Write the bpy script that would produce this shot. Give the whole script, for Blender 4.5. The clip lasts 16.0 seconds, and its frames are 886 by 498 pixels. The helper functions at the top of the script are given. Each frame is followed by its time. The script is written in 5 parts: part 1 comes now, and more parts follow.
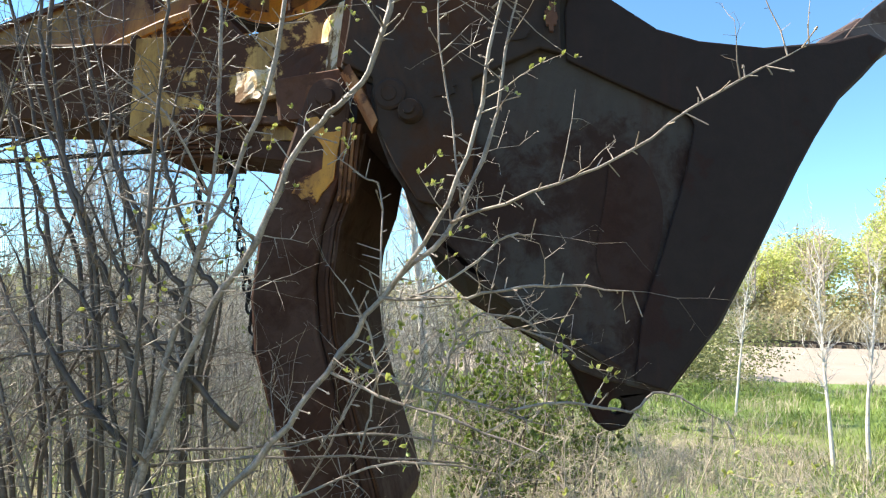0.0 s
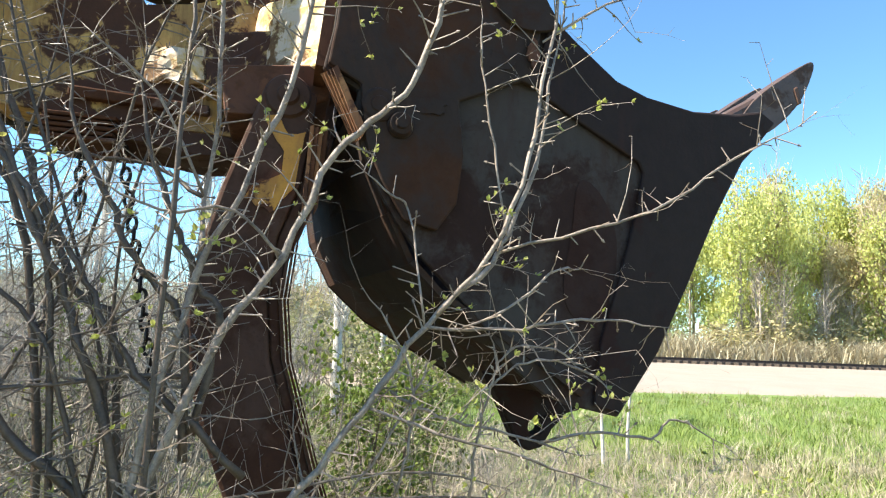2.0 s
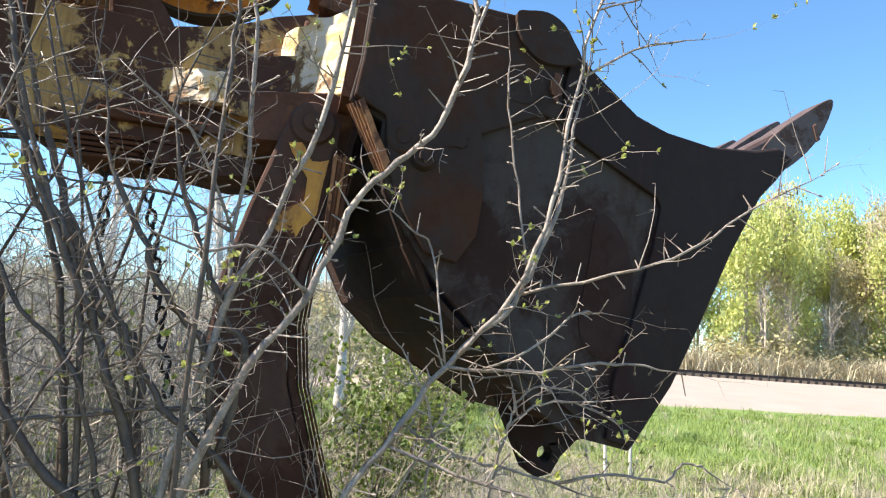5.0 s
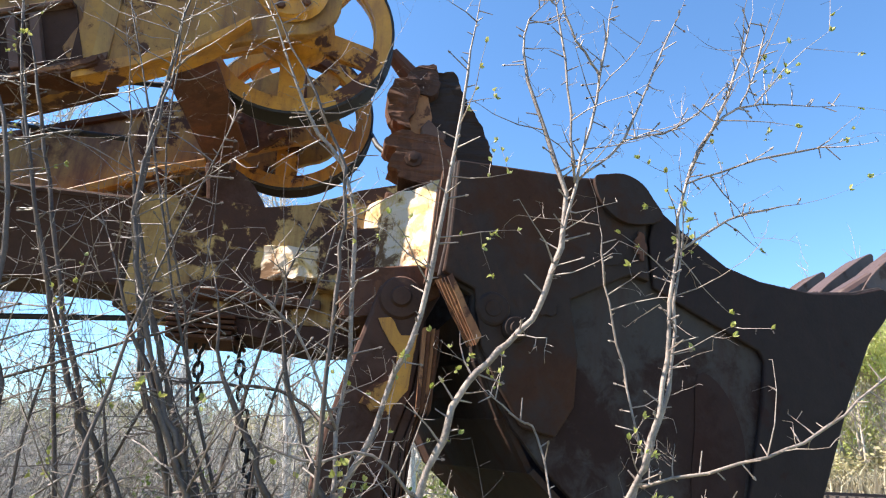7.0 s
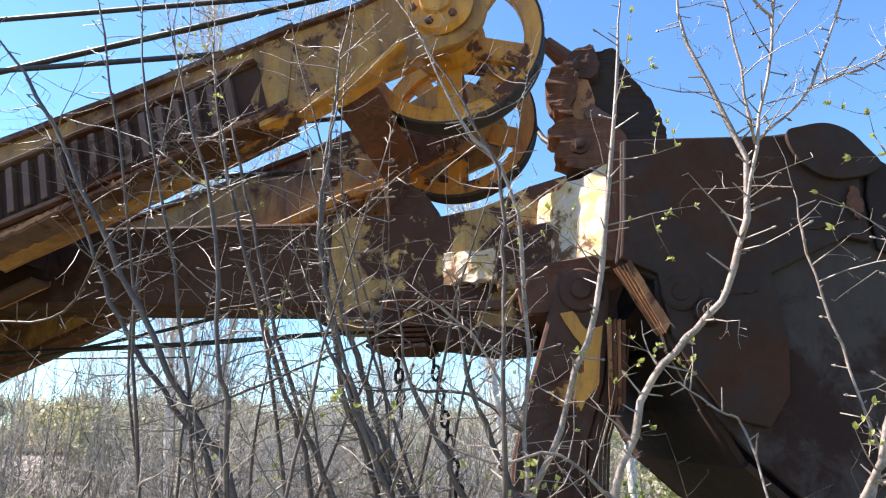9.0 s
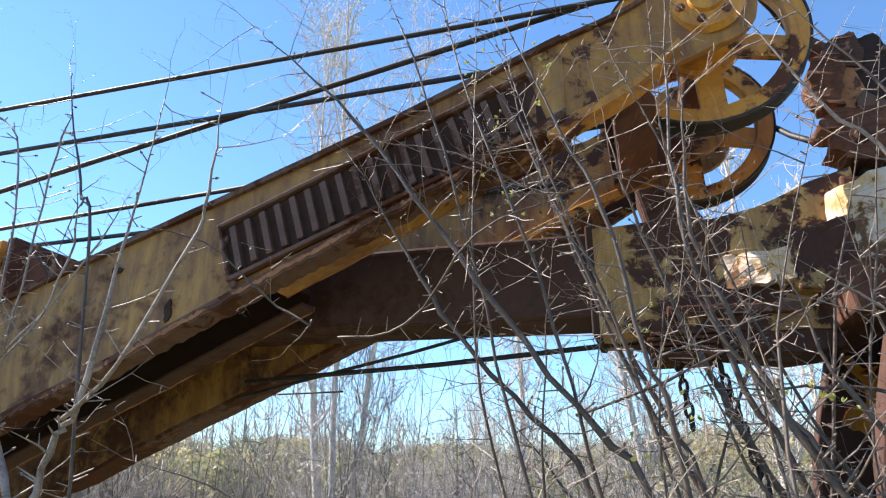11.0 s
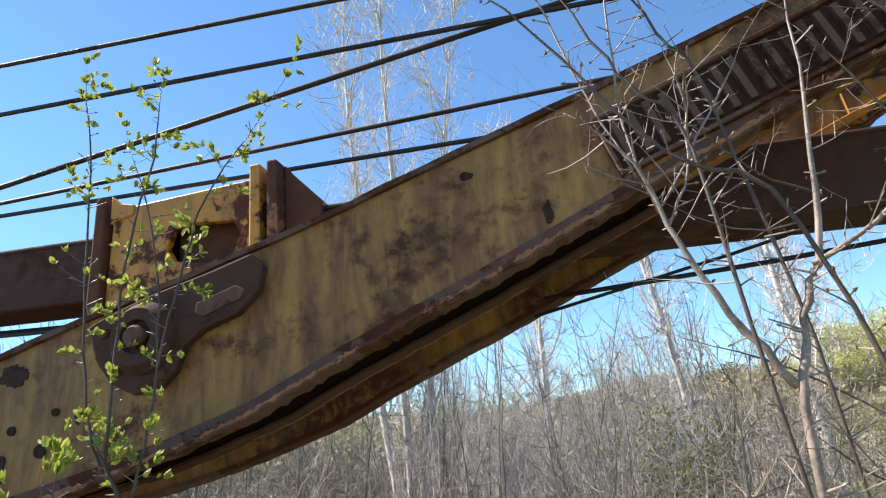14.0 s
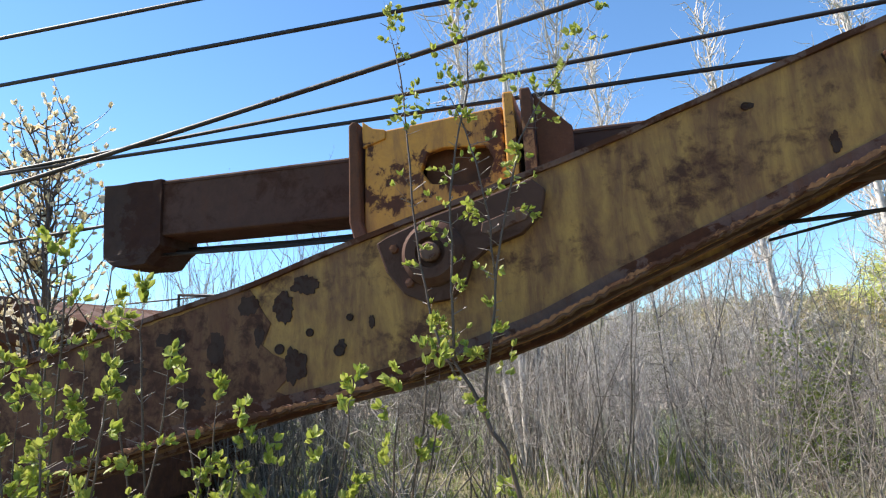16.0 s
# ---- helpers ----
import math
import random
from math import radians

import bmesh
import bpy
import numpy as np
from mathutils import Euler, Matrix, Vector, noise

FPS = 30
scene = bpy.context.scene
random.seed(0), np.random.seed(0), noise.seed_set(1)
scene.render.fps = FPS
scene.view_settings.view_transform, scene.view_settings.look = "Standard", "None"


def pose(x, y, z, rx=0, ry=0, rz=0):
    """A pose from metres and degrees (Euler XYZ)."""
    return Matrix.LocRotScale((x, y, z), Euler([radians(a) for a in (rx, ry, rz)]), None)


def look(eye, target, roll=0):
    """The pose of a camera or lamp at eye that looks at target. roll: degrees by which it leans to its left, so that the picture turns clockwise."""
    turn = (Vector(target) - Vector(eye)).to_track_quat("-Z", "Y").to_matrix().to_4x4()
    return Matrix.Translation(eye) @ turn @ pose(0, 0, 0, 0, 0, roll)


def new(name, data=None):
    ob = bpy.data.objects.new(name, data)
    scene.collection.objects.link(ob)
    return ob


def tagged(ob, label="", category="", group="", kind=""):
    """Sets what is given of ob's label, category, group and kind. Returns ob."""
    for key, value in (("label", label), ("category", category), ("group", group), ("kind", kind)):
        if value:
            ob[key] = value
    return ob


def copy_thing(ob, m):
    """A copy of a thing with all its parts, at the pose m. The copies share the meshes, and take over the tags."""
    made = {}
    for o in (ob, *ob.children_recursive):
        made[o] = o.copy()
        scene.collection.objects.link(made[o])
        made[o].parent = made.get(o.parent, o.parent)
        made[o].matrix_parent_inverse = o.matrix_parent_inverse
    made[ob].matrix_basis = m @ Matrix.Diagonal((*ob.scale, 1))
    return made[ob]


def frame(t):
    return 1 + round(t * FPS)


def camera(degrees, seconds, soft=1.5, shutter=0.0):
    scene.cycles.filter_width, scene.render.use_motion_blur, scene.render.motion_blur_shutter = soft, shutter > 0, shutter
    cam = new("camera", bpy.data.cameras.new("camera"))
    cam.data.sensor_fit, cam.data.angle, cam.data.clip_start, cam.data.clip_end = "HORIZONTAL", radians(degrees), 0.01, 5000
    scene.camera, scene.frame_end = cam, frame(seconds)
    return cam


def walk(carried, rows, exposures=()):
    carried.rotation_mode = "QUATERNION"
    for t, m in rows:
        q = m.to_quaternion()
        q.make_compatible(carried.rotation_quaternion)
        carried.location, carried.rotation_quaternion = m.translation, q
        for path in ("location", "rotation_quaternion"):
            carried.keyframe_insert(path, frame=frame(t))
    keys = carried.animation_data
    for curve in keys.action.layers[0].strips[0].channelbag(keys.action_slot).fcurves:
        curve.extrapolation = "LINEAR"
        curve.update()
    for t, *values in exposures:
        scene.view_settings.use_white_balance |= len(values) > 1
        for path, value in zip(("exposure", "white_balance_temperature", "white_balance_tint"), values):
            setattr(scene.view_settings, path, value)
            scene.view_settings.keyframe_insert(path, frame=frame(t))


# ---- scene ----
from mathutils import noise
from mathutils.geometry import tessellate_polygon as tessellate

cam = camera(69.9, 16.0, 1.2)
PATH = [
    (0, (2.74, -1.719, 1.275), (2.478, 0.251, 1.498), 1.4),
    (0.5, (2.533, -1.545, 1.371), (2.403, 0.442, 1.562), 2.1),
    (1, (2.287, -1.612, 1.331), (2.573, 0.348, 1.611), 1.7),
    (1.5, (2.163, -1.628, 1.312), (2.663, 0.287, 1.601), 0.8),
    (2, (2.154, -1.639, 1.3), (2.624, 0.286, 1.576), 2.4),
    (2.5, (2.137, -1.636, 1.283), (2.645, 0.294, 1.412), 3.4),
    (3, (2.156, -1.657, 1.288), (2.649, 0.281, 1.301), 5.2),
    (5.5, (2.102, -1.657, 1.421), (2.526, 0.259, 1.806), 3.9),
    (6, (2.105, -1.656, 1.482), (2.463, 0.252, 1.958), 2.9),
    (6.5, (2.055, -1.651, 1.524), (2.387, 0.238, 2.091), 3.0),
    (7, (2.005, -1.656, 1.517), (2.249, 0.227, 2.144), 2.7),
    (7.5, (1.979, -1.67, 1.531), (2.1, 0.225, 2.158), 2.7),
    (8, (1.978, -1.659, 1.52), (2.038, 0.242, 2.14), 2.5),
    (8.5, (2.027, -1.638, 1.542), (1.844, 0.265, 2.132), 1.7),
    (9, (2.062, -1.649, 1.532), (1.705, 0.229, 2.121), 1.0),
    (9.5, (2.029, -1.673, 1.538), (1.512, 0.162, 2.144), 0.6),
    (10, (1.786, -1.7, 1.505), (1.12, 0.079, 2.133), 1.9),
    (12.3, (0.74, -1.796, 1.443), (0.43, 0.038, 2.177), -1.3),
    (12.5, (0.565, -1.8, 1.454), (0.313, 0.062, 2.138), -0.4),
    (13, (0.341, -1.925, 1.418), (0.087, -0.03, 2.004), -1.7),
    (13.5, (0.088, -1.991, 1.365), (-0.2, -0.1, 1.949), -2.5),
    (14, (-0.144, -1.988, 1.31), (-0.514, -0.116, 1.907), -5.1),
    (14.5, (-0.472, -2.018, 1.286), (-0.87, -0.161, 1.915), -5.6),
    (15, (-0.714, -2.158, 1.333), (-1.135, -0.273, 1.853), -4.5),
    (15.5, (-0.863, -2.296, 1.317), (-1.323, -0.398, 1.748), -3.8),
    (16, (-0.935, -2.377, 1.334), (-1.46, -0.482, 1.697), -3.2),
]
walk(cam, [(t, look(e, g, r)) for t, e, g, r in PATH], [(0, 1.63, 6950, 4), (3.2, 1.63, 6950, 4), (5.5, 1.54, 6700, 10), (8.5, 1.57, 6600, 13), (9.5, 1.70, 6600, 15), (10.2, 1.60, 6600, 15), (12.3, 1.30, 6700, 14), (16, 1.20, 6750, 12)])

# ---- light ----
SUN_DIR = Vector((-0.68, 0.012, 0.73)).normalized()
world = bpy.data.worlds.new("sky")
scene.world = world
world.use_nodes = True
wn = world.node_tree.nodes
sky = wn.new("ShaderNodeTexSky")
sky.sky_type, sky.sun_disc = "NISHITA", False
sky.sun_elevation = math.asin(SUN_DIR.z)
sky.sun_rotation = math.atan2(SUN_DIR.x, SUN_DIR.y)
sky.air_density, sky.dust_density, sky.ozone_density = 1.0, 0.0, 5.0
wn["Background"].inputs["Strength"].default_value = 0.102
tone = wn.new("ShaderNodeMix")
tone.data_type, tone.blend_type = "RGBA", "MULTIPLY"
tone.inputs["Factor"].default_value = 1.0
tone.inputs["B"].default_value = (0.77, 0.98, 1.06, 1.0)
world.node_tree.links.new(sky.outputs["Color"], tone.inputs["A"])
world.node_tree.links.new(tone.outputs["Result"], wn["Background"].inputs["Color"])
sun = new("sun", bpy.data.lights.new("sun", "SUN"))
sun.data.energy, sun.data.angle, sun.data.color = 5.0, radians(0.53), (1.0, 0.94, 0.84)
sun.matrix_world = look(SUN_DIR * 50, (0, 0, 0))


# ---- materials ----
def nodes_of(name, rough=0.8, metal=0.0):
    m = bpy.data.materials.new(name)
    m.use_nodes = True
    nt = m.node_tree
    b = nt.nodes["Principled BSDF"]
    b.inputs["Roughness"].default_value = rough
    b.inputs["Metallic"].default_value = metal
    return m, nt, b


def texco(nt, scale=(1, 1, 1), turn=0.0):
    tc = nt.nodes.new("ShaderNodeTexCoord")
    mp = nt.nodes.new("ShaderNodeMapping")
    mp.inputs["Scale"].default_value = scale
    mp.inputs["Rotation"].default_value = (0, turn, 0)
    nt.links.new(tc.outputs["Object"], mp.inputs["Vector"])
    return mp.outputs["Vector"]


def noise_tex(nt, vec, scale, detail=6.0, rough=0.6, distort=0.0):
    n = nt.nodes.new("ShaderNodeTexNoise")
    n.inputs["Scale"].default_value = scale
    n.inputs["Detail"].default_value = detail
    n.inputs["Roughness"].default_value = rough
    n.inputs["Distortion"].default_value = distort
    nt.links.new(vec, n.inputs["Vector"])
    return n.outputs["Fac"]


def ramp(nt, fac, stops):
    r = nt.nodes.new("ShaderNodeValToRGB")
    e = r.color_ramp.elements
    while len(e) < len(stops):
        e.new(0.5)
    for k, (p, c) in zip(e, stops):
        k.position = p
        k.color = (*c, 1) if len(c) == 3 else c
    nt.links.new(fac, r.inputs["Fac"])
    return r.outputs["Color"]


def mix(nt, fac, a, b):
    m = nt.nodes.new("ShaderNodeMix")
    m.data_type = "RGBA"
    for sock, v in ((m.inputs["Factor"], fac), (m.inputs["A"], a), (m.inputs["B"], b)):
        if isinstance(v, bpy.types.NodeSocket):
            nt.links.new(v, sock)
        elif isinstance(v, tuple):
            sock.default_value = (*v, 1)
        else:
            sock.default_value = v
    return m.outputs["Result"]


def bump(nt, b, height, strength=0.3, dist=0.01):
    n = nt.nodes.new("ShaderNodeBump")
    n.inputs["Strength"].default_value = strength
    n.inputs["Distance"].default_value = dist
    nt.links.new(height, n.inputs["Height"])
    nt.links.new(n.outputs["Normal"], b.inputs["Normal"])


def painted_steel(name, paint, paint2, rust, dark, wear=0.5, rough=0.55, streak=1.0, spec=0.5, runs=None, runs_x=7.0, blotch=0.15, soft=0.04):
    """Old paint with rust patches, dark stains and streaks that run down."""
    m, nt, b = nodes_of(name, rough)
    v = texco(nt)
    big = noise_tex(nt, v, 2.2, 5, 0.62, 0.3)
    fine = noise_tex(nt, v, 14, 8, 0.7, 0.4)
    down = noise_tex(nt, texco(nt, (runs_x, runs_x, 0.9)), 1.6, 7, 0.7, 0.5)
    grit = noise_tex(nt, v, 90, 4, 0.6)
    base = mix(nt, ramp(nt, fine, [(0.5 - blotch, (0, 0, 0)), (0.5 + blotch, (1, 1, 1))]), paint, paint2)
    runs = wear if runs is None else runs
    st = ramp(nt, down, [(runs + 0.02, (0, 0, 0)), (runs + 0.26, (streak,) * 3)])
    base = mix(nt, st, base, rust)
    pa = nt.nodes.new("ShaderNodeMath")
    pa.operation = "ADD"
    nt.links.new(big, pa.inputs[0])
    sc = nt.nodes.new("ShaderNodeMath")
    sc.operation = "MULTIPLY"
    sc.inputs[1].default_value = 0.55
    nt.links.new(fine, sc.inputs[0])
    nt.links.new(sc.outputs[0], pa.inputs[1])
    patch = ramp(nt, pa.outputs[0], [(wear + 0.27, (0, 0, 0)), (wear + 0.27 + soft, (1, 1, 1))])
    base = mix(nt, patch, base, mix(nt, fine, rust, dark))
    base = mix(nt, ramp(nt, grit, [(0.62, (0, 0, 0)), (0.75, (0.5,) * 3)]), base, dark)
    nt.links.new(base, b.inputs["Base Color"])
    b.inputs["Specular IOR Level"].default_value = spec
    rr = ramp(nt, patch, [(0.0, (rough,) * 3), (1.0, (0.9,) * 3)])
    nt.links.new(rr, b.inputs["Roughness"])
    hm = mix(nt, 0.5, fine, grit)
    bump(nt, b, hm, 0.35, 0.006)
    return m


M_BOOM = painted_steel("faded_yellow_paint", (0.415, 0.230, 0.058), (0.320, 0.168, 0.050), (0.117, 0.046, 0.025), (0.041, 0.021, 0.015), 0.545, 0.6, 0.85, 0.35, 0.355, 4.5, 0.15, 0.13)
M_FLANGE = painted_steel("rusted_flange_steel", (0.155, 0.092, 0.072), (0.100, 0.058, 0.045), (0.140, 0.050, 0.022), (0.020, 0.011, 0.009), 0.5, 0.9, 1.0, 0.2)
M_YELLOW = painted_steel("ochre_yellow_paint", (0.570, 0.250, 0.022), (0.440, 0.182, 0.020), (0.140, 0.041, 0.016), (0.035, 0.017, 0.011), 0.555, 0.5, 0.8, 0.5, 0.46)
M_STICK = painted_steel("dark_brown_steel", (0.090, 0.048, 0.037), (0.066, 0.036, 0.028), (0.095, 0.039, 0.024), (0.028, 0.016, 0.013), 0.52, 0.75, 0.8, 0.12, None, 7.0, 0.2, 0.14)
M_FOOT = painted_steel("rust_eaten_boom_paint", (0.200, 0.105, 0.048), (0.140, 0.068, 0.038), (0.105, 0.041, 0.024), (0.030, 0.017, 0.013), 0.47, 0.75, 1.0, 0.25, 0.36, 4.5, 0.2, 0.10)
M_SCAB = painted_steel("dark_flaked_scab", (0.058, 0.034, 0.026), (0.042, 0.025, 0.020), (0.070, 0.028, 0.017), (0.018, 0.011, 0.010), 0.52, 0.85, 0.8, 0.2)
M_SLEEVE = painted_steel("yellow_over_rust", (0.530, 0.330, 0.115), (0.370, 0.205, 0.070), (0.099, 0.039, 0.023), (0.035, 0.018, 0.014), 0.50, 0.7, 0.7, 0.4, 0.42)
# flaking yellow paint with the sun's brightness put into its pale colours
M_SUNLIT = painted_steel("yellow_paint_paled_by_sun", (0.640, 0.500, 0.390), (0.580, 0.380, 0.140), (0.260, 0.126, 0.054), (0.060, 0.034, 0.018), 0.545, 0.65, 0.8, 0.4, 0.52, 12.0, 0.06)
M_BUCKET = painted_steel("grey_brown_bucket_steel", (0.053, 0.041, 0.037), (0.042, 0.032, 0.029), (0.040, 0.018, 0.014), (0.019, 0.009, 0.007), 0.49, 0.75, 0.9, 0.25, 0.44, 4.0, 0.15, 0.12)
M_LUG = painted_steel("red_brown_bucket_steel", (0.038, 0.023, 0.019), (0.026, 0.0165, 0.014), (0.095, 0.034, 0.014), (0.014, 0.008, 0.007), 0.50, 0.8, 0.7, 0.25, 0.52, 3.0, 0.15, 0.14)
# dark red rust of the bucket's bloom; also paints the shade inside the girder
M_RUST_SHADE = painted_steel("dark_red_rust_and_shade", (0.040, 0.022, 0.019), (0.032, 0.018, 0.016), (0.050, 0.020, 0.014), (0.020, 0.011, 0.010), 0.55, 0.85, 0.6, 0.15, 0.5, 4.0, 0.15, 0.12)
M_HEAD = painted_steel("olive_ochre_head_paint", (0.421, 0.207, 0.036), (0.304, 0.143, 0.032), (0.117, 0.044, 0.022), (0.041, 0.020, 0.013), 0.545, 0.55, 0.85, 0.4, 0.40, 4.5)
M_BAND = painted_steel("worn_bluish_steel", (0.028, 0.017, 0.0155), (0.022, 0.0135, 0.0125), (0.042, 0.017, 0.014), (0.023, 0.014, 0.013), 0.56, 0.7, 0.6, 0.15, 0.50)
M_RUST = painted_steel("deep_rust", (0.117, 0.044, 0.023), (0.076, 0.029, 0.018), (0.175, 0.060, 0.023), (0.023, 0.012, 0.009), 0.45, 0.85)
M_EDGE = painted_steel("flaking_layered_rust", (0.351, 0.156, 0.063), (0.234, 0.092, 0.041), (0.152, 0.051, 0.023), (0.035, 0.017, 0.011), 0.5, 0.8)
M_PANEL = painted_steel("dark_cast_panel", (0.066, 0.036, 0.028), (0.050, 0.027, 0.021), (0.090, 0.040, 0.026), (0.023, 0.013, 0.010), 0.58, 0.75, 0.6, 0.08)
M_LETTER = painted_steel("raised_cast_bars", (0.140, 0.077, 0.058), (0.100, 0.053, 0.040), (0.11, 0.048, 0.032), (0.04, 0.022, 0.016), 0.58, 0.6, 0.6, 0.2)
M_ROPE = painted_steel("black_wire_rope", (0.016, 0.011, 0.010), (0.012, 0.008, 0.008), (0.030, 0.015, 0.010), (0.012, 0.008, 0.007), 0.6, 0.6)
M_TOOTH = painted_steel("rusty_worn_tooth", (0.095, 0.056, 0.046), (0.066, 0.040, 0.034), (0.085, 0.040, 0.030), (0.040, 0.025, 0.021), 0.54, 0.55)


# ---- building helpers ----
class Build:
    """Gathers vertices and faces for one mesh."""

    def __init__(self):
        self.v, self.f = [], []

    def prism(self, poly, y0, y1, holes=(), shear=0.0, x_ref=0.0):
        """A plate of outline poly in x and z, from y0 to y1; shear turns it in plan."""
        from_loops = [list(poly)] + [list(h) for h in holes]
        flat = [p for lp in from_loops for p in lp]
        tess = tessellate([[Vector((x, z, 0)) for x, z in lp] for lp in from_loops])
        n, o = len(flat), len(self.v)
        for y in (y0, y1):
            self.v += [(x, y + shear * (x - x_ref), z) for x, z in flat]
        for a, b, c in tess:
            self.f += [(o + a, o + b, o + c), (o + n + a, o + n + c, o + n + b)]
        s = 0
        for lp in from_loops:
            for i in range(len(lp)):
                a, b = s + i, s + (i + 1) % len(lp)
                self.f.append((o + a, o + b, o + n + b, o + n + a))
            s += len(lp)
        return self

    def box(self, c, size, turn=0.0):
        """A box round c; turn leans it in the x-z plane, in degrees."""
        o = len(self.v)
        m = Matrix.Rotation(radians(-turn), 3, "Y")
        for sx in (-1, 1):
            for sy in (-1, 1):
                for sz in (-1, 1):
                    self.v.append(tuple(Vector(c) + m @ Vector((sx * size[0] / 2, sy * size[1] / 2, sz * size[2] / 2))))
        self.f += [tuple(o + i for i in q) for q in ((0, 1, 3, 2), (4, 6, 7, 5), (0, 4, 5, 1), (2, 3, 7, 6), (0, 2, 6, 4), (1, 5, 7, 3))]
        return self

    def hexa(self, bottom, top):
        """A six-sided solid from four lower and four upper corners."""
        o = len(self.v)
        self.v += [tuple(p) for p in bottom] + [tuple(p) for p in top]
        self.f += [tuple(o + i for i in q) for q in ((3, 2, 1, 0), (4, 5, 6, 7), (0, 1, 5, 4), (1, 2, 6, 5), (2, 3, 7, 6), (3, 0, 4, 7))]
        return self

    def lathe(self, c, profile, n=40):
        """Turns a profile of (radius, y) round the y axis through c."""
        o, k = len(self.v), len(profile)
        for i in range(n):
            a = 2 * math.pi * i / n
            self.v += [(c[0] + r * math.cos(a), c[1] + y, c[2] + r * math.sin(a)) for r, y in profile]
        for i in range(n):
            for j in range(k - 1):
                p, q = o + i * k + j, o + ((i + 1) % n) * k + j
                self.f.append((p, p + 1, q + 1, q))
        return self

    def tube(self, pts, radii, n=6, cap=True):
        """A round bar along pts with a radius at each."""
        o = len(self.v)
        pts = [Vector(p) for p in pts]
        ref = Vector((0.31, 0.87, 0.38))
        for i, p in enumerate(pts):
            d = (pts[min(i + 1, len(pts) - 1)] - pts[max(i - 1, 0)])
            d = d.normalized() if d.length > 1e-9 else Vector((0, 0, 1))
            if abs(d.dot(ref)) > 0.95:
                ref = Vector((0.9, -0.2, 0.38))
            a = d.cross(ref).normalized()
            b = d.cross(a)
            for k in range(n):
                t = 2 * math.pi * k / n
                self.v.append(tuple(p + radii[i] * (math.cos(t) * a + math.sin(t) * b)))
        for i in range(len(pts) - 1):
            for k in range(n):
                p, q = o + i * n + k, o + i * n + (k + 1) % n
                self.f.append((p, q, q + n, p + n))
        if cap:
            self.f.append(tuple(o + k for k in range(n))[::-1])
            self.f.append(tuple(o + (len(pts) - 1) * n + k for k in range(n)))
        return self

    def mesh(self, name, smooth=False):
        me = bpy.data.meshes.new(name)
        me.from_pydata(self.v, [], self.f)
        bm = bmesh.new()
        bm.from_mesh(me)
        bmesh.ops.recalc_face_normals(bm, faces=bm.faces)
        bm.to_mesh(me)
        bm.free()
        if smooth:
            me.polygons.foreach_set("use_smooth", [True] * len(me.polygons))
        return me


def raw_mesh(name, b, smooth=False):
    """For large meshes whose faces already point outwards."""
    me = bpy.data.meshes.new(name)
    me.from_pydata(b.v, [], b.f)
    if smooth:
        me.polygons.foreach_set("use_smooth", [True] * len(me.polygons))
    return me


def corrode(me, amp, cuts, seed):
    """Cuts the faces up and eats uneven hollows into them."""
    bm = bmesh.new()
    bm.from_mesh(me)
    bmesh.ops.subdivide_edges(bm, edges=bm.edges[:], cuts=cuts, use_grid_fill=True)
    for v in bm.verts:
        p = v.co * 22 + Vector((seed, 0, 0))
        v.co += amp * (noise.noise_vector(p) + 0.5 * noise.noise_vector(p * 2.7))
    bm.to_mesh(me)
    bm.free()


def part(name, b, material, parent=None, label="", smooth=False, soften=0.0, quick=False, eaten=0.0, cuts=6):
    """One mesh object under a thing or a part."""
    me = raw_mesh(name, b, smooth) if quick else b.mesh(name, smooth)
    if eaten:
        corrode(me, eaten, cuts, len(name))
    me.materials.append(material)
    ob = new(name, me)
    if parent is not None:
        ob.parent = parent
    if soften:
        mod = ob.modifiers.new("edge", "BEVEL")
        mod.width, mod.segments, mod.limit_method, mod.angle_limit = soften, 2, "ANGLE", radians(35)
    if label:
        tagged(ob, label)
    return ob


def thing(name, label, category, group="", kind=""):
    return tagged(new(name), label, category, group, kind)


def circle(cx, cz, r, n=20, a0=0.0, a1=360.0):
    full = abs(a1 - a0) >= 359
    k = n if full else n + 1
    return [(cx + r * math.cos(radians(a0 + (a1 - a0) * i / n)), cz + r * math.sin(radians(a0 + (a1 - a0) * i / n))) for i in range(k)]


def wavy(line, amp, step, seed):
    """A line with small dents along it."""
    out, rng = [], random.Random(seed)
    for (x0, z0), (x1, z1) in zip(line, line[1:]):
        n = max(1, int(math.hypot(x1 - x0, z1 - z0) / step))
        for i in range(n):
            f = i / n
            j = 0 if i == 0 else rng.uniform(-amp, amp)
            out.append((x0 + (x1 - x0) * f, z0 + (z1 - z0) * f + j))
    return out + [line[-1]]


def smooth_outline(poly, per=4):
    """A rounded closed outline through the corners of poly."""
    n, out = len(poly), []
    for i in range(n):
        a, b, c, d = (Vector(poly[(i + k) % n]) for k in (-1, 0, 1, 2))
        for k in range(per):
            t = k / per
            p = 0.5 * (2 * b + (c - a) * t + (2 * a - 5 * b + 4 * c - d) * t * t + (3 * b - a - 3 * c + d) * t ** 3)
            out.append((p.x, p.y))
    return out


def smooth_line2(pts, per=4):
    """A rounded open line in x and z."""
    q = [(2 * pts[0][0] - pts[1][0], 2 * pts[0][1] - pts[1][1])] + pts + [(2 * pts[-1][0] - pts[-2][0], 2 * pts[-1][1] - pts[-2][1])]
    n = per * (len(pts) - 1)
    return smooth_outline(q, per)[per:per + n + 1]


def shifted(line, dz):
    return [(x, z + dz) for x, z in line]


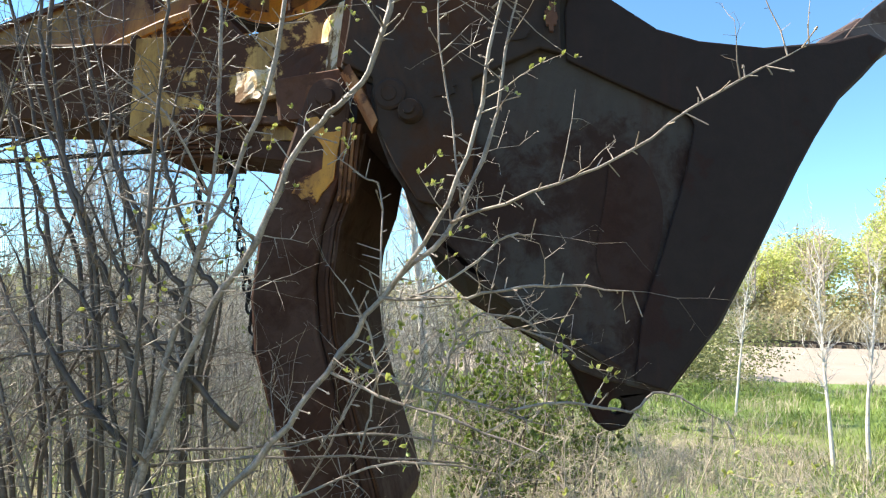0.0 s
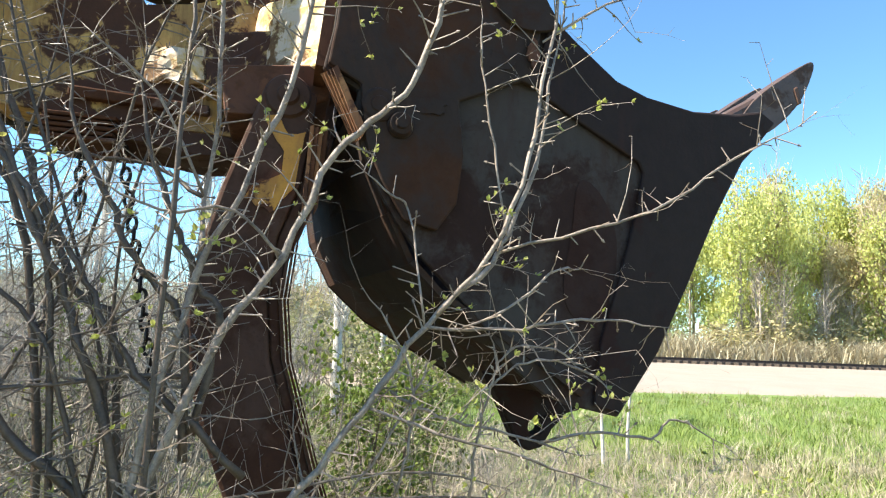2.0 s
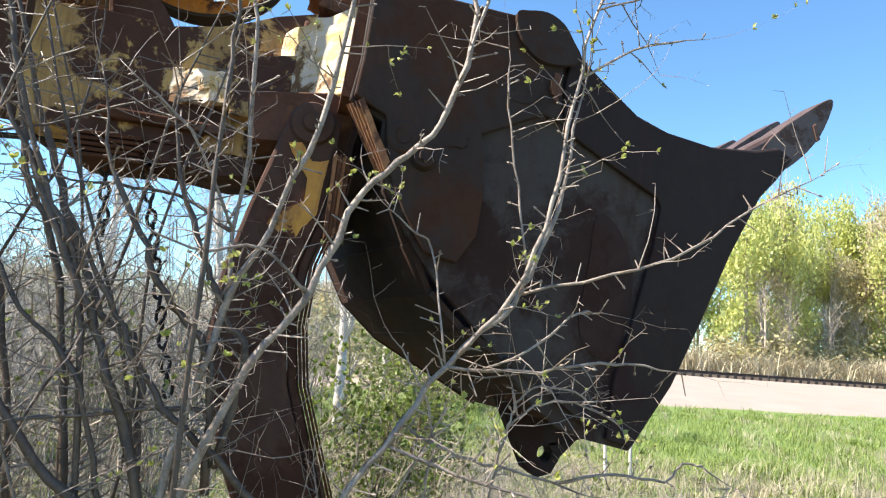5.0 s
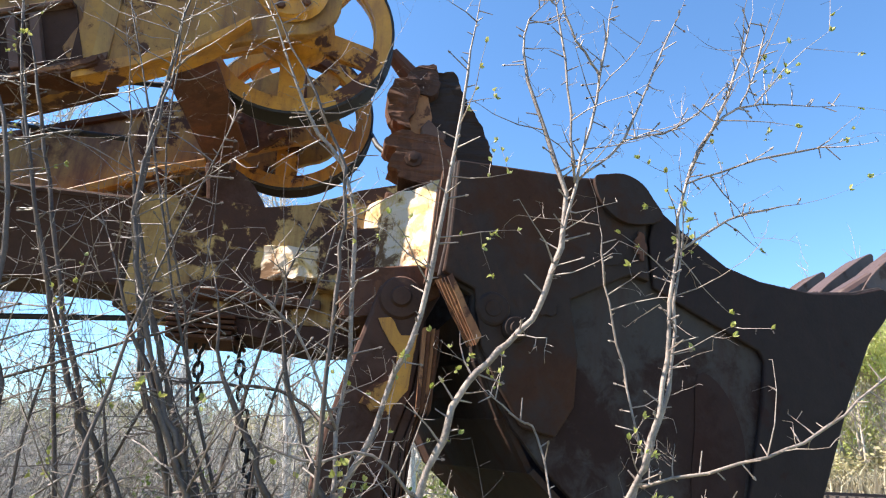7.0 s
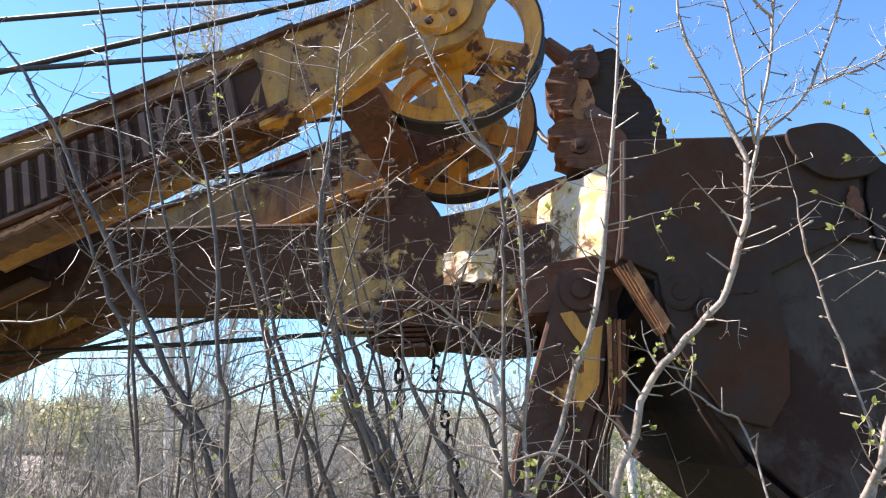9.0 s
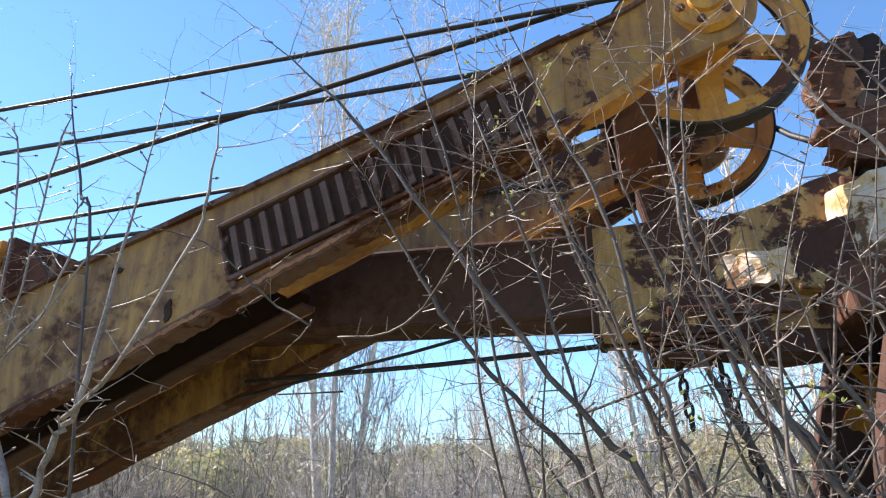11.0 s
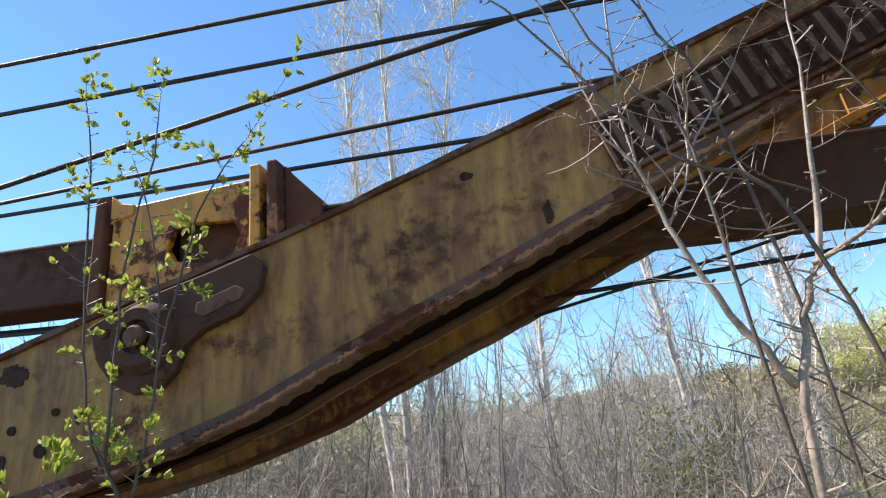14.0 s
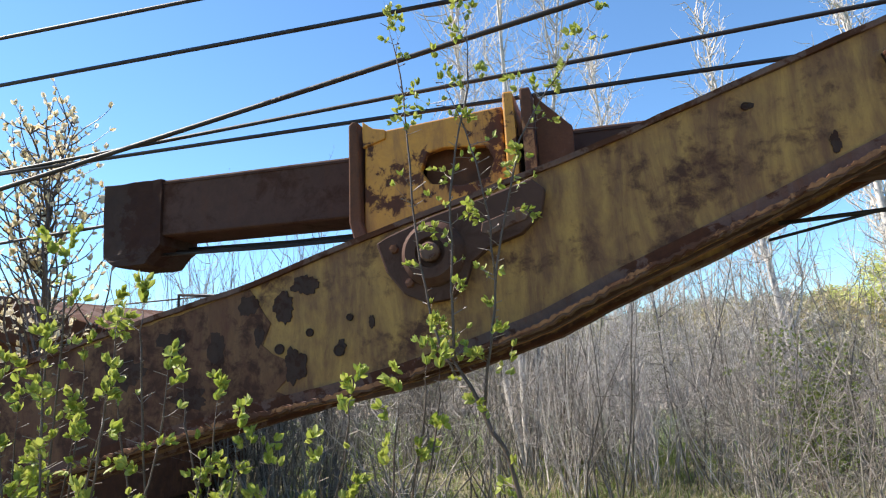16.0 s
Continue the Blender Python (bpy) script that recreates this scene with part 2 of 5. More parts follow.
# ---- boom ----
TOP = [(-4.8, 1.14), (-3.8, 1.41), (-3.17, 1.555), (-2.44, 1.71), (-1.99, 1.84), (-1.1, 2.07), (0.0, 2.405), (0.6, 2.595), (1.2, 2.80), (1.24, 2.813)]
LOW = [(-4.8, 0.60), (-3.7, 0.89), (-3.1, 1.04), (-2.49, 1.17), (-2.13, 1.23), (-1.80, 1.30), (-1.52, 1.375), (-1.23, 1.465), (-0.93, 1.60), (-0.43, 1.80), (0.04, 2.0), (0.64, 2.25), (1.2, 2.49), (1.24, 2.512)]
boom = thing("shovel_boom", "faded yellow rusty steel excavator boom with raised panel", "boom")


def stretch(line, x0, x1):
    """The run of a line between two places along x."""
    at = lambda x: next(p[1] + (q[1] - p[1]) * (x - p[0]) / (q[0] - p[0]) for p, q in zip(line, line[1:]) if p[0] <= x <= q[0])
    return [(x0, at(x0))] + [p for p in line if x0 < p[0] < x1] + [(x1, at(x1))]


NECK = 0.22
END = TOP[-1][0]
# near girder: two webs under one top plate, open below, slimmer towards the head
girder_near = part("girder", Build().prism(TOP + LOW[::-1], 0.0, 0.02), M_BOOM, boom, "olive yellow web plate streaked with rust")
for x0, x1, yi in ((TOP[0][0], NECK, 0.30), (NECK + 0.003, END, 0.10)):
    t_, l_ = stretch(TOP, x0, x1), stretch(LOW, x0, x1)
    # dark colour stands in for the shade of the enclosed hollow
    part("inner_web", Build().prism(shifted(t_, -0.012) + shifted(l_, 0.012)[::-1], yi - 0.02, yi), M_RUST_SHADE, girder_near, "inner web, coloured dark brown for the shade inside the girder")
    tw_ = wavy(t_, 0.004, 0.12, 3)
    part("top_flange", Build().prism(shifted(tw_, 0.022) + tw_[::-1], -0.018, yi + 0.015), M_FLANGE, girder_near, "dark rusty top flange")
    lw_ = wavy(l_, 0.0025, 0.05, 6)
    part("inner_flange", Build().prism(lw_ + shifted(lw_, -0.012)[::-1], yi - 0.075, yi + 0.012), M_STICK if x0 < 0 else M_HEAD, girder_near)
    # thin pale strip that draws the bright sunlit line along the flange
    part("flange_lip", Build().prism(shifted(lw_, 0.006) + shifted(lw_, -0.016)[::-1], yi + 0.0125, yi + 0.017), M_EDGE, girder_near, "flange lip coloured pale as a sunlit edge line")
low_line = wavy(LOW, 0.006, 0.022, 4)
part("bottom_flange", Build().prism(shifted(low_line, 0.004) + shifted(low_line, -0.018)[::-1], -0.055, 0.035), M_FLANGE, girder_near, "flaking rusty bottom flange")
crust = wavy(LOW, 0.007, 0.012, 14)
part("edge_crust", Build().prism(shifted(crust, 0.004) + shifted(low_line, -0.010)[::-1], -0.060, -0.056), M_EDGE, girder_near, "ragged pale crust of flaking rust")
part("edge_angle", Build().prism(shifted(LOW, 0.050) + shifted(LOW, 0.005)[::-1], -0.010, -0.001), M_FLANGE, girder_near)
for x in (NECK - 0.02, -0.95, -2.1):
    zt_, zl_ = stretch(TOP, x, NECK)[0][1], stretch(LOW, x, NECK)[0][1]
    # diaphragms darkened like the inner webs, as shade in the hollow
    part("diaphragm", Build().prism([(x, zt_ - 0.01), (x + 0.018, zt_ - 0.01), (x + 0.018, zl_ + 0.05), (x, zl_ + 0.05)], 0.021, 0.279), M_RUST_SHADE, girder_near)
# far girder
girder_far = part("girder", Build().prism(TOP + LOW[::-1], 0.735, 0.755), M_BOOM, boom, "ochre web plate of the far girder")
part("outer_web", Build().prism(shifted(TOP, -0.012) + shifted(LOW, 0.012)[::-1], 0.84, 0.86), M_YELLOW, girder_far)
far_top = wavy(TOP, 0.004, 0.12, 5)
part("top_flange", Build().prism(shifted(far_top, 0.022) + far_top[::-1], 0.717, 0.875), M_FLANGE, girder_far)
far_low = wavy(LOW, 0.003, 0.05, 7)
part("bottom_flange", Build().prism(far_low + shifted(far_low, -0.022)[::-1], 0.725, 0.88), M_FLANGE, girder_far)
for x in (-3.4, -0.2):
    zt = 2.405 + 0.33 * x if x > -1 else 1.5
    part("cross_tube", Build().tube([(x, 0.302, zt - 0.10), (x, 0.733, zt - 0.10)], [0.05, 0.05], 16), M_YELLOW, boom, smooth=True)

# cast panel with nine raised shapes
UP = Vector((0.941, 0.0, 0.338))
ACR = Vector((0.30, 0.0, -0.954))
P0 = Vector((0.005, 0.0, 2.305))


def on_panel(a, b, y=0.0):
    p = P0 + UP * a + ACR * b
    return (p.x, y, p.z)


def panel_poly(a0, b0, a1, b1, lean=0.0):
    return [on_panel(a, b)[::2] for a, b in ((a0 + lean, b0), (a1 + lean, b0), (a1, b1), (a0, b1))]


panel = part("name_panel", Build().prism(panel_poly(0, 0, 1.19, 0.225), -0.008, -0.001), M_PANEL, boom, "dark recessed cast panel")
for a0, b0, a1, b1 in ((0, 0.0, 1.19, 0.016), (0, 0.209, 1.19, 0.225), (0, 0.016, 0.014, 0.209)):
    part("panel_rail", Build().prism(panel_poly(a0, b0, a1, b1), -0.034, -0.0085), M_FLANGE, panel, soften=0.004)
for i in range(9):
    a = 0.045 + i * 0.121
    for da, w in ((0.0, 0.024), (0.060, 0.024)):
        part("raised_bar", Build().prism(panel_poly(a + da, 0.030, a + da + w, 0.196), -0.032, -0.0085), M_LETTER, panel, soften=0.004)
for b in (0.02, 0.2):
    part("rivet", Build().lathe((0.09 + 0.3 * (b - 0.2), -0.012, 2.085 + 0.95 * (0.2 - b)), [(0.0, -0.012), (0.012, -0.010), (0.016, 0.0)], 10), M_FLANGE, panel)

# head of the boom: cheeks that carry the sheaves
HUB = (1.70, 2.92)
HUB_FAR = (1.65, 2.855)
cheek = [(1.14, 2.776), (1.25, 2.822), (1.42, 2.895)] + circle(HUB[0], HUB[1] + 0.0, 0.16, 14, 125, -80) + [(1.44, 2.635), (1.28, 2.545), (1.16, 2.488), (1.12, 2.56), (1.15, 2.66)]
for y0, lab in ((-0.006, "ochre yellow cheek plate with bolts"), (1.02, "")):
    ck = part("head_cheek", Build().prism(cheek, y0, y0 + 0.03, (), 0.16 if y0 < 0.5 else 0.0, 1.16), M_HEAD, boom, lab, soften=0.006)
    s = -1 if y0 < 0.5 else 1
    yy = y0 + 0.082 if s < 0 else y0 + 0.03
    part("boss", Build().lathe((HUB[0], yy, HUB[1]), [(0.0, s * 0.035), (0.05, s * 0.035), (0.055, s * 0.022), (0.105, s * 0.02), (0.12, 0.0)], 28), M_YELLOW, ck, smooth=False)
    for k in range(6):
        t = radians(60 * k + 15)
        part("bolt", Build().lathe((HUB[0] + 0.08 * math.cos(t), yy + s * 0.02, HUB[1] + 0.08 * math.sin(t)), [(0.0, s * 0.014), (0.013, s * 0.012), (0.015, 0.0)], 6), M_RUST, ck)
part("head_axle", Build().tube([(HUB[0], 0.11, HUB[1]), (HUB_FAR[0], 1.02, HUB_FAR[1])], [0.05, 0.05], 20), M_RUST, boom, smooth=True)
# flanges that carry the girder's edges on to the head
crest = smooth_line2([(1.20, 2.803), (1.25, 2.822), (1.42, 2.893), (1.52, 2.95)])
part("crest_flange", Build().prism(shifted(crest, 0.016) + crest[::-1], -0.022, 0.035, (), 0.16, 1.16), M_FLANGE, boom, "dark edge flange on the head")
sole = smooth_line2([(1.18, 2.482), (1.28, 2.528), (1.44, 2.615), (1.54, 2.70), (1.60, 2.76)])
part("sole_flange", Build().prism(sole + [(x + 0.004, z - 0.04 + 0.03 * i / len(sole)) for i, (x, z) in enumerate(sole)][::-1], -0.055, 0.03, (), 0.16, 1.16), M_YELLOW, boom, "curved ochre flange under the head", soften=0.006)
# far girder carried on to its sheave, and the rusty plates between the two sides
nose = [(1.10, 2.77), (1.25, 2.83), (1.40, 2.90)] + circle(HUB_FAR[0], HUB_FAR[1], 0.17, 14, 120, -85) + [(1.50, 2.62), (1.36, 2.55), (1.20, 2.485), (1.10, 2.45)]
nose_ob = part("far_nose", Build().prism(smooth_outline(nose, 2), 0.70, 0.732), M_HEAD, boom, "ochre and brown far cheek before the sheave", soften=0.006)
part("nose_patch", Build().prism(wavy([(1.42, 2.80), (1.60, 2.82), (1.66, 2.72), (1.55, 2.63), (1.44, 2.62), (1.38, 2.70), (1.42, 2.80)], 0.008, 0.03, 31)[:-1], 0.688, 0.699), M_RUST, nose_ob, "thick rusty doubler", soften=0.004)
for x, z in ((1.47, 2.76), (1.58, 2.77), (1.60, 2.70), (1.50, 2.66)):
    part("bolt", Build().lathe((x, 0.688, z), [(0, -0.018), (0.014, -0.016), (0.017, 0)], 6), M_STICK, nose_ob)
part("head_diaphragm", Build().prism([(1.335, 2.80), (1.36, 2.81), (1.372, 2.62), (1.348, 2.60)], 0.101, 0.699), M_STICK, boom, "dark brown cross plate in the head", soften=0.004)
part("head_stay", Build().prism([(1.37, 2.60), (1.50, 2.66), (1.52, 2.62), (1.38, 2.55)], 0.12, 0.69), M_RUST, boom, soften=0.006)
part("far_sole", Build().prism([(0.62, 2.29), (0.90, 2.41), (1.20, 2.535), (1.36, 2.585), (1.37, 2.555), (1.20, 2.495), (0.90, 2.372), (0.62, 2.252)], 0.690, 0.733), M_YELLOW, boom, "ochre sole plate under the far girder", soften=0.004)


# ---- sheaves ----
def sheave(y, hub, label):
    s = thing("point_sheave", label, "sheave", "boom point sheaves")
    cx, cz, R = hub[0], hub[1], 0.335
    rim = Build().lathe((cx, y, cz), [(R - 0.055, -0.035), (R, -0.045), (R + 0.004, -0.036), (R - 0.028, -0.008), (R - 0.028, 0.008), (R + 0.004, 0.036), (R, 0.045), (R - 0.055, 0.035), (R - 0.06, 0.0), (R - 0.055, -0.035)], 72)
    part("groove", Build().lathe((cx, y, cz), [(R + 0.001, -0.048), (R + 0.009, -0.046), (R + 0.010, -0.038), (R - 0.02, -0.007), (R - 0.02, 0.007), (R + 0.010, 0.038), (R + 0.009, 0.046), (R + 0.001, 0.048)], 72), M_ROPE, s, "black greasy rope groove")
    part("rim", rim, M_YELLOW, s, "grooved yellow rim, dark from rope grease", smooth=False)
    holes = []
    for k in range(5):
        a = 72 * k + 20
        outer = circle(cx, cz, 0.272, 8, a - 27, a + 27)
        inner = circle(cx, cz, 0.135, 4, a + 17, a - 17)
        holes.append(outer + inner)
    part("web", Build().prism(circle(cx, cz, R - 0.05, 60), y - 0.013, y + 0.013, holes), M_YELLOW, s, "yellow web with five rounded openings", soften=0.008)
    part("hub", Build().lathe((cx, y, cz), [(0.052, -0.075), (0.095, -0.075), (0.105, -0.05), (0.115, -0.014), (0.115, 0.014), (0.105, 0.05), (0.095, 0.075), (0.052, 0.075)], 32), M_YELLOW, s)
    return s


sheave(0.30, HUB, "yellow spoked rope sheave with greasy dark groove")
sheave(0.80, HUB_FAR, "yellow spoked rope sheave behind the first one")


# ---- dipper stick ----
def stick_z(x):
    return -0.025 * (x - 1.0)


stick = thing("dipper_stick", "dark brown steel dipper stick through the boom", "excavator arm")
Y0, Y1 = 0.44, 0.71
bar = [(-3.55, 2.315 + stick_z(-3.55)), (1.27, 2.315 + stick_z(1.27)), (1.27, 2.0 + stick_z(1.27)), (-3.55, 2.0 + stick_z(-3.55))]
part("beam", Build().prism(bar, Y0, Y1), M_STICK, stick, "dark brown welded box beam", soften=0.012)
for zz in (2.30, 2.02):
    part("weld_strip", Build().prism([(-3.3, zz + stick_z(-3.3)), (1.2, zz + stick_z(1.2)), (1.2, zz - 0.012 + stick_z(1.2)), (-3.3, zz - 0.012 + stick_z(-3.3))], Y0 - 0.006, Y0), M_STICK, stick)
cap_poly = [(-3.66, 2.43), (-3.28, 2.425), (-3.28, 2.06), (-3.33, 2.02), (-3.38, 1.96), (-3.58, 1.965), (-3.655, 2.02)]
part("end_cap", Build().prism(cap_poly, Y0 - 0.02, Y1 + 0.02), M_SCAB, stick, "blackened end cap", soften=0.02, eaten=0.006, cuts=5)
part("stop_pin", Build().tube([(-3.5, 0.6, 2.42), (-3.5, 0.6, 2.46)], [0.02, 0.02], 10), M_RUST, stick)
sleeve = [(1.24, 2.31), (1.46, 2.315), (1.66, 2.30), (1.80, 2.325), (1.97, 2.395), (2.10, 2.43), (2.10, 2.08), (2.04, 1.97), (1.97, 1.90), (1.42, 1.925), (1.25, 1.93)]
part("sleeve", Build().prism(wavy(sleeve + [sleeve[0]], 0.004, 0.08, 9)[:-1], Y0 - 0.025, Y1 + 0.025), M_SLEEVE, stick, "sleeve with worn yellow paint over rust", soften=0.01)
part("collar", Build().prism([(1.235, 2.325), (1.262, 2.33), (1.262, 1.92), (1.235, 1.925)], Y0 - 0.028, Y1 + 0.028), M_SCAB, stick, soften=0.006)
# sunlit patch of the stick, built as a pale raised slab tilted to the sun
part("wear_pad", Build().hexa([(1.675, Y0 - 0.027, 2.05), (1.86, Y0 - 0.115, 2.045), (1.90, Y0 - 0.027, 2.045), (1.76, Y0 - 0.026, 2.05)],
                              [(1.675, Y0 - 0.027, 2.165), (1.86, Y0 - 0.115, 2.145), (1.90, Y0 - 0.027, 2.145), (1.76, Y0 - 0.026, 2.165)]), M_SUNLIT, stick, "pale yellow slab shaped and coloured as a sunlit patch", soften=0.006, eaten=0.009)
part("shoulder", Build().hexa([(1.862, Y0 - 0.113, 2.01), (2.06, Y0 - 0.12, 2.0), (2.06, Y0 - 0.02, 2.0), (1.862, Y0 - 0.02, 2.01)],
                              [(1.862, Y0 - 0.105, 2.19), (2.06, Y0 - 0.11, 2.24), (2.06, Y0 - 0.02, 2.26), (1.862, Y0 - 0.02, 2.21)]), M_SLEEVE, stick, "rusty shoulder with yellow flakes", soften=0.008, eaten=0.010)
part("under_shoe", Build().prism([(1.40, 1.925), (1.99, 1.90), (1.98, 1.845), (1.85, 1.832), (1.66, 1.86), (1.42, 1.875)], Y0 - 0.02, Y1), M_STICK, stick, soften=0.008)
for k in range(5):
    part("shoe_leaf", Build().box((1.52 - 0.006 * (k % 2), 0.52, 1.912 - 0.017 * k), (0.2 + 0.008 * (k % 3), 0.26, 0.012), 0), M_FLANGE, stick, soften=0.003)
part("side_rail", Build().prism([(1.48, 2.0), (1.88, 1.985), (1.88, 1.955), (1.48, 1.965)], Y0 - 0.06, Y0 - 0.026), M_FLANGE, stick, soften=0.006)
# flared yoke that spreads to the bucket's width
for s, lab in ((1, "yellow yoke cheek with flaking paint, paled as if sunlit"), (-1, "")):
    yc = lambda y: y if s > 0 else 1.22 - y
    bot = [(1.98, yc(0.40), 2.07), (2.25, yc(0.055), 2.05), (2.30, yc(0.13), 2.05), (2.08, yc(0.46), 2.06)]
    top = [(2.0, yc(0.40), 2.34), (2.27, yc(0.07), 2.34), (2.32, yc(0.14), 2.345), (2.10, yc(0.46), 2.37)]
    # near cheek gets the sun-paled paint, far cheek the plain worn yellow
    part("yoke_cheek", Build().hexa(bot, top), M_SUNLIT if s > 0 else M_SLEEVE, stick, lab, soften=0.008, eaten=0.010, cuts=7)
part("yoke_bridge", Build().prism([(2.06, 2.40), (2.26, 2.36), (2.28, 2.06), (2.14, 1.96), (2.02, 1.98)], 0.40, 0.84), M_RUST, stick, soften=0.01)
part("under_yoke", Build().prism([(1.93, 2.03), (2.22, 2.07), (2.24, 1.97), (2.10, 1.90), (1.95, 1.89)], 0.15, 1.05), M_RUST, stick, "deep rusty yoke underside", soften=0.01)
# rope anchor on top of the stick
part("rope_anchor", Build().prism([(1.42, 2.47), (1.50, 2.475), (1.56, 2.44), (1.60, 2.40), (1.64, 2.34), (1.64, 2.29), (1.45, 2.30), (1.44, 2.38)], 0.47, 0.62), M_STICK, stick, "blackened rope anchor lug", soften=0.012)
part("anchor_pin", Build().tube([(1.52, 0.46, 2.44), (1.52, 0.46, 2.55)], [0.012, 0.010], 8), M_RUST, stick)


# ---- saddle block ----
saddle = thing("saddle_block", "yellow saddle block that holds the dipper stick", "machine part")
YA, YB = 0.20, 0.92
body = [(-1.990, 2.400), (-1.350, 2.430), (-1.350, 1.880), (-1.950, 1.850), (-2.010, 1.930)]
slot_hole = [(-1.70, 2.265), (-1.62, 2.28), (-1.43, 2.26), (-1.40, 2.20), (-1.43, 2.12), (-1.55, 2.10), (-1.69, 2.125), (-1.73, 2.19)]
for y in (YA, YB - 0.04):
    part("side_plate", Build().prism(body, y, y + 0.04, [slot_hole[::-1]]), M_YELLOW, saddle, "yellow side plate with a dark slot" if y == YA else "", soften=0.008)
part("saddle_top", Build().prism([(-1.980, 2.400), (-1.360, 2.430), (-1.360, 2.400), (-1.980, 2.370)], YA + 0.042, YB - 0.042), M_YELLOW, saddle)
part("slot_back", Build().prism([(-1.730, 2.310), (-1.370, 2.310), (-1.370, 2.070), (-1.730, 2.070)], YA + 0.09, YA + 0.11), M_RUST, saddle)
part("rear_flange", Build().prism([(-2.060, 2.440), (-2.045, 2.455), (-2.015, 2.455), (-2.010, 1.985), (-1.985, 1.90), (-1.93, 1.84), (-1.95, 1.82), (-2.01, 1.85), (-2.05, 1.91), (-2.070, 1.985)], YA - 0.03, YB + 0.03), M_RUST, saddle, "rusty rear flange", soften=0.008)
part("rear_flange", Build().prism([(-2.000, 2.460), (-1.950, 2.420), (-1.890, 2.405), (-1.890, 2.360), (-2.000, 2.330)], YA - 0.01, YA + 0.01), M_YELLOW, saddle, soften=0.005)
part("front_flange", Build().prism([(-1.340, 2.475), (-1.295, 2.475), (-1.290, 2.010), (-1.340, 1.980)], YA - 0.04, YB + 0.04), M_YELLOW, saddle, "yellow front flange", soften=0.008)
part("front_flange", Build().prism([(-1.265, 2.480), (-1.220, 2.480), (-1.215, 2.010), (-1.265, 1.980)], YA - 0.04, YB + 0.04), M_EDGE, saddle, soften=0.008)
part("gusset", Build().prism([(-1.213, 2.475), (-1.180, 2.430), (-1.060, 2.300), (-1.060, 2.130), (-1.213, 2.080)], YA + 0.02, YA + 0.05), M_RUST, saddle, soften=0.005)

# bearing cap of the shipper shaft on the outer face
capm = thing("shaft_bearing_cap", "dark rusty bearing cap bolted on the boom", "bearing")
tongue = [(-1.86, 1.83), (-1.80, 1.86), (-1.62, 1.92), (-1.40, 1.97), (-1.22, 2.02), (-1.17, 1.97), (-1.19, 1.88), (-1.27, 1.81), (-1.40, 1.77), (-1.47, 1.72), (-1.50, 1.64), (-1.56, 1.585), (-1.66, 1.575), (-1.75, 1.62), (-1.82, 1.71)]
part("cap_plate", Build().prism(tongue, -0.045, -0.001), M_STICK, capm, soften=0.008)
slot = [(-1.42, 1.865), (-1.27, 1.91), (-1.235, 1.89), (-1.25, 1.86), (-1.39, 1.815), (-1.425, 1.83)]
part("cap_inset", Build().prism(slot, -0.052, -0.0455), M_FLANGE, capm, soften=0.003)
PIN = (-1.62, 1.765)
part("boss", Build().lathe((PIN[0], -0.045, PIN[1]), [(0.0, -0.03), (0.055, -0.03), (0.06, -0.055), (0.10, -0.055), (0.125, -0.02), (0.13, 0.0)], 32), M_STICK, capm)
part("shaft_end", Build().lathe((PIN[0], -0.075, PIN[1]), [(0.0, -0.045), (0.03, -0.045), (0.038, -0.035), (0.04, 0.0)], 20), M_FLANGE, capm)
for x, z in ((-1.78, 1.80), (-1.72, 1.66), (-1.54, 1.63)):
    part("bolt", Build().lathe((x, -0.045, z), [(0, -0.02), (0.018, -0.018), (0.02, 0)], 6), M_RUST, capm)
# rust-eaten foot of the boom, scabs and bolt holes on the web
foot = stretch(shifted(TOP, -0.004), -4.79, -2.46) + [(-2.42, 1.64), (-2.36, 1.55), (-2.40, 1.46), (-2.30, 1.40), (-2.27, 1.33), (-2.34, 1.27), (-2.22, 1.235)] + shifted(stretch(LOW, -4.79, -2.25), 0.03)[::-1]
part("rusted_foot", Build().prism(wavy(foot, 0.012, 0.05, 71), -0.004, -0.0008), M_FOOT, girder_near, "brown rust-eaten web towards the boom foot")


def scab(cx, cz, w, h, seed, mat=M_SCAB, y=-0.0055, parent=None):
    """A ragged flake of dark rust standing a little proud."""
    ring = []
    for i in range(40):
        a = 6.2832 * i / 40
        f = 0.85 + 0.35 * noise.noise((math.cos(a) * 1.3 + seed, math.sin(a) * 1.3, 0.0)) + 0.30 * noise.noise((math.cos(a) * 4 + seed, math.sin(a) * 4, 5.0))
        ring.append((cx + w * f * math.cos(a), cz + h * f * math.sin(a)))
    part("rust_scab", Build().prism(ring, y, -0.0005 if y > -0.02 else y + 0.006), mat, parent or girder_near)


for k, (x, z, w, h) in enumerate(((-2.30, 1.61, 0.055, 0.075), (-2.25, 1.37, 0.06, 0.08), (-2.04, 1.436, 0.022, 0.035), (-2.414, 1.50, 0.03, 0.05), (-2.20, 1.70, 0.075, 0.045), (-2.84, 1.50, 0.09, 0.07), (-1.905, 1.525, 0.015, 0.03), (-0.175, 2.013, 0.018, 0.045), (-0.427, 2.19, 0.022, 0.014), (-2.47, 1.63, 0.06, 0.05), (-2.62, 1.45, 0.05, 0.09), (-3.10, 1.38, 0.12, 0.08), (-2.75, 1.25, 0.11, 0.05))):
    scab(x, z, w, h, 500 + k)
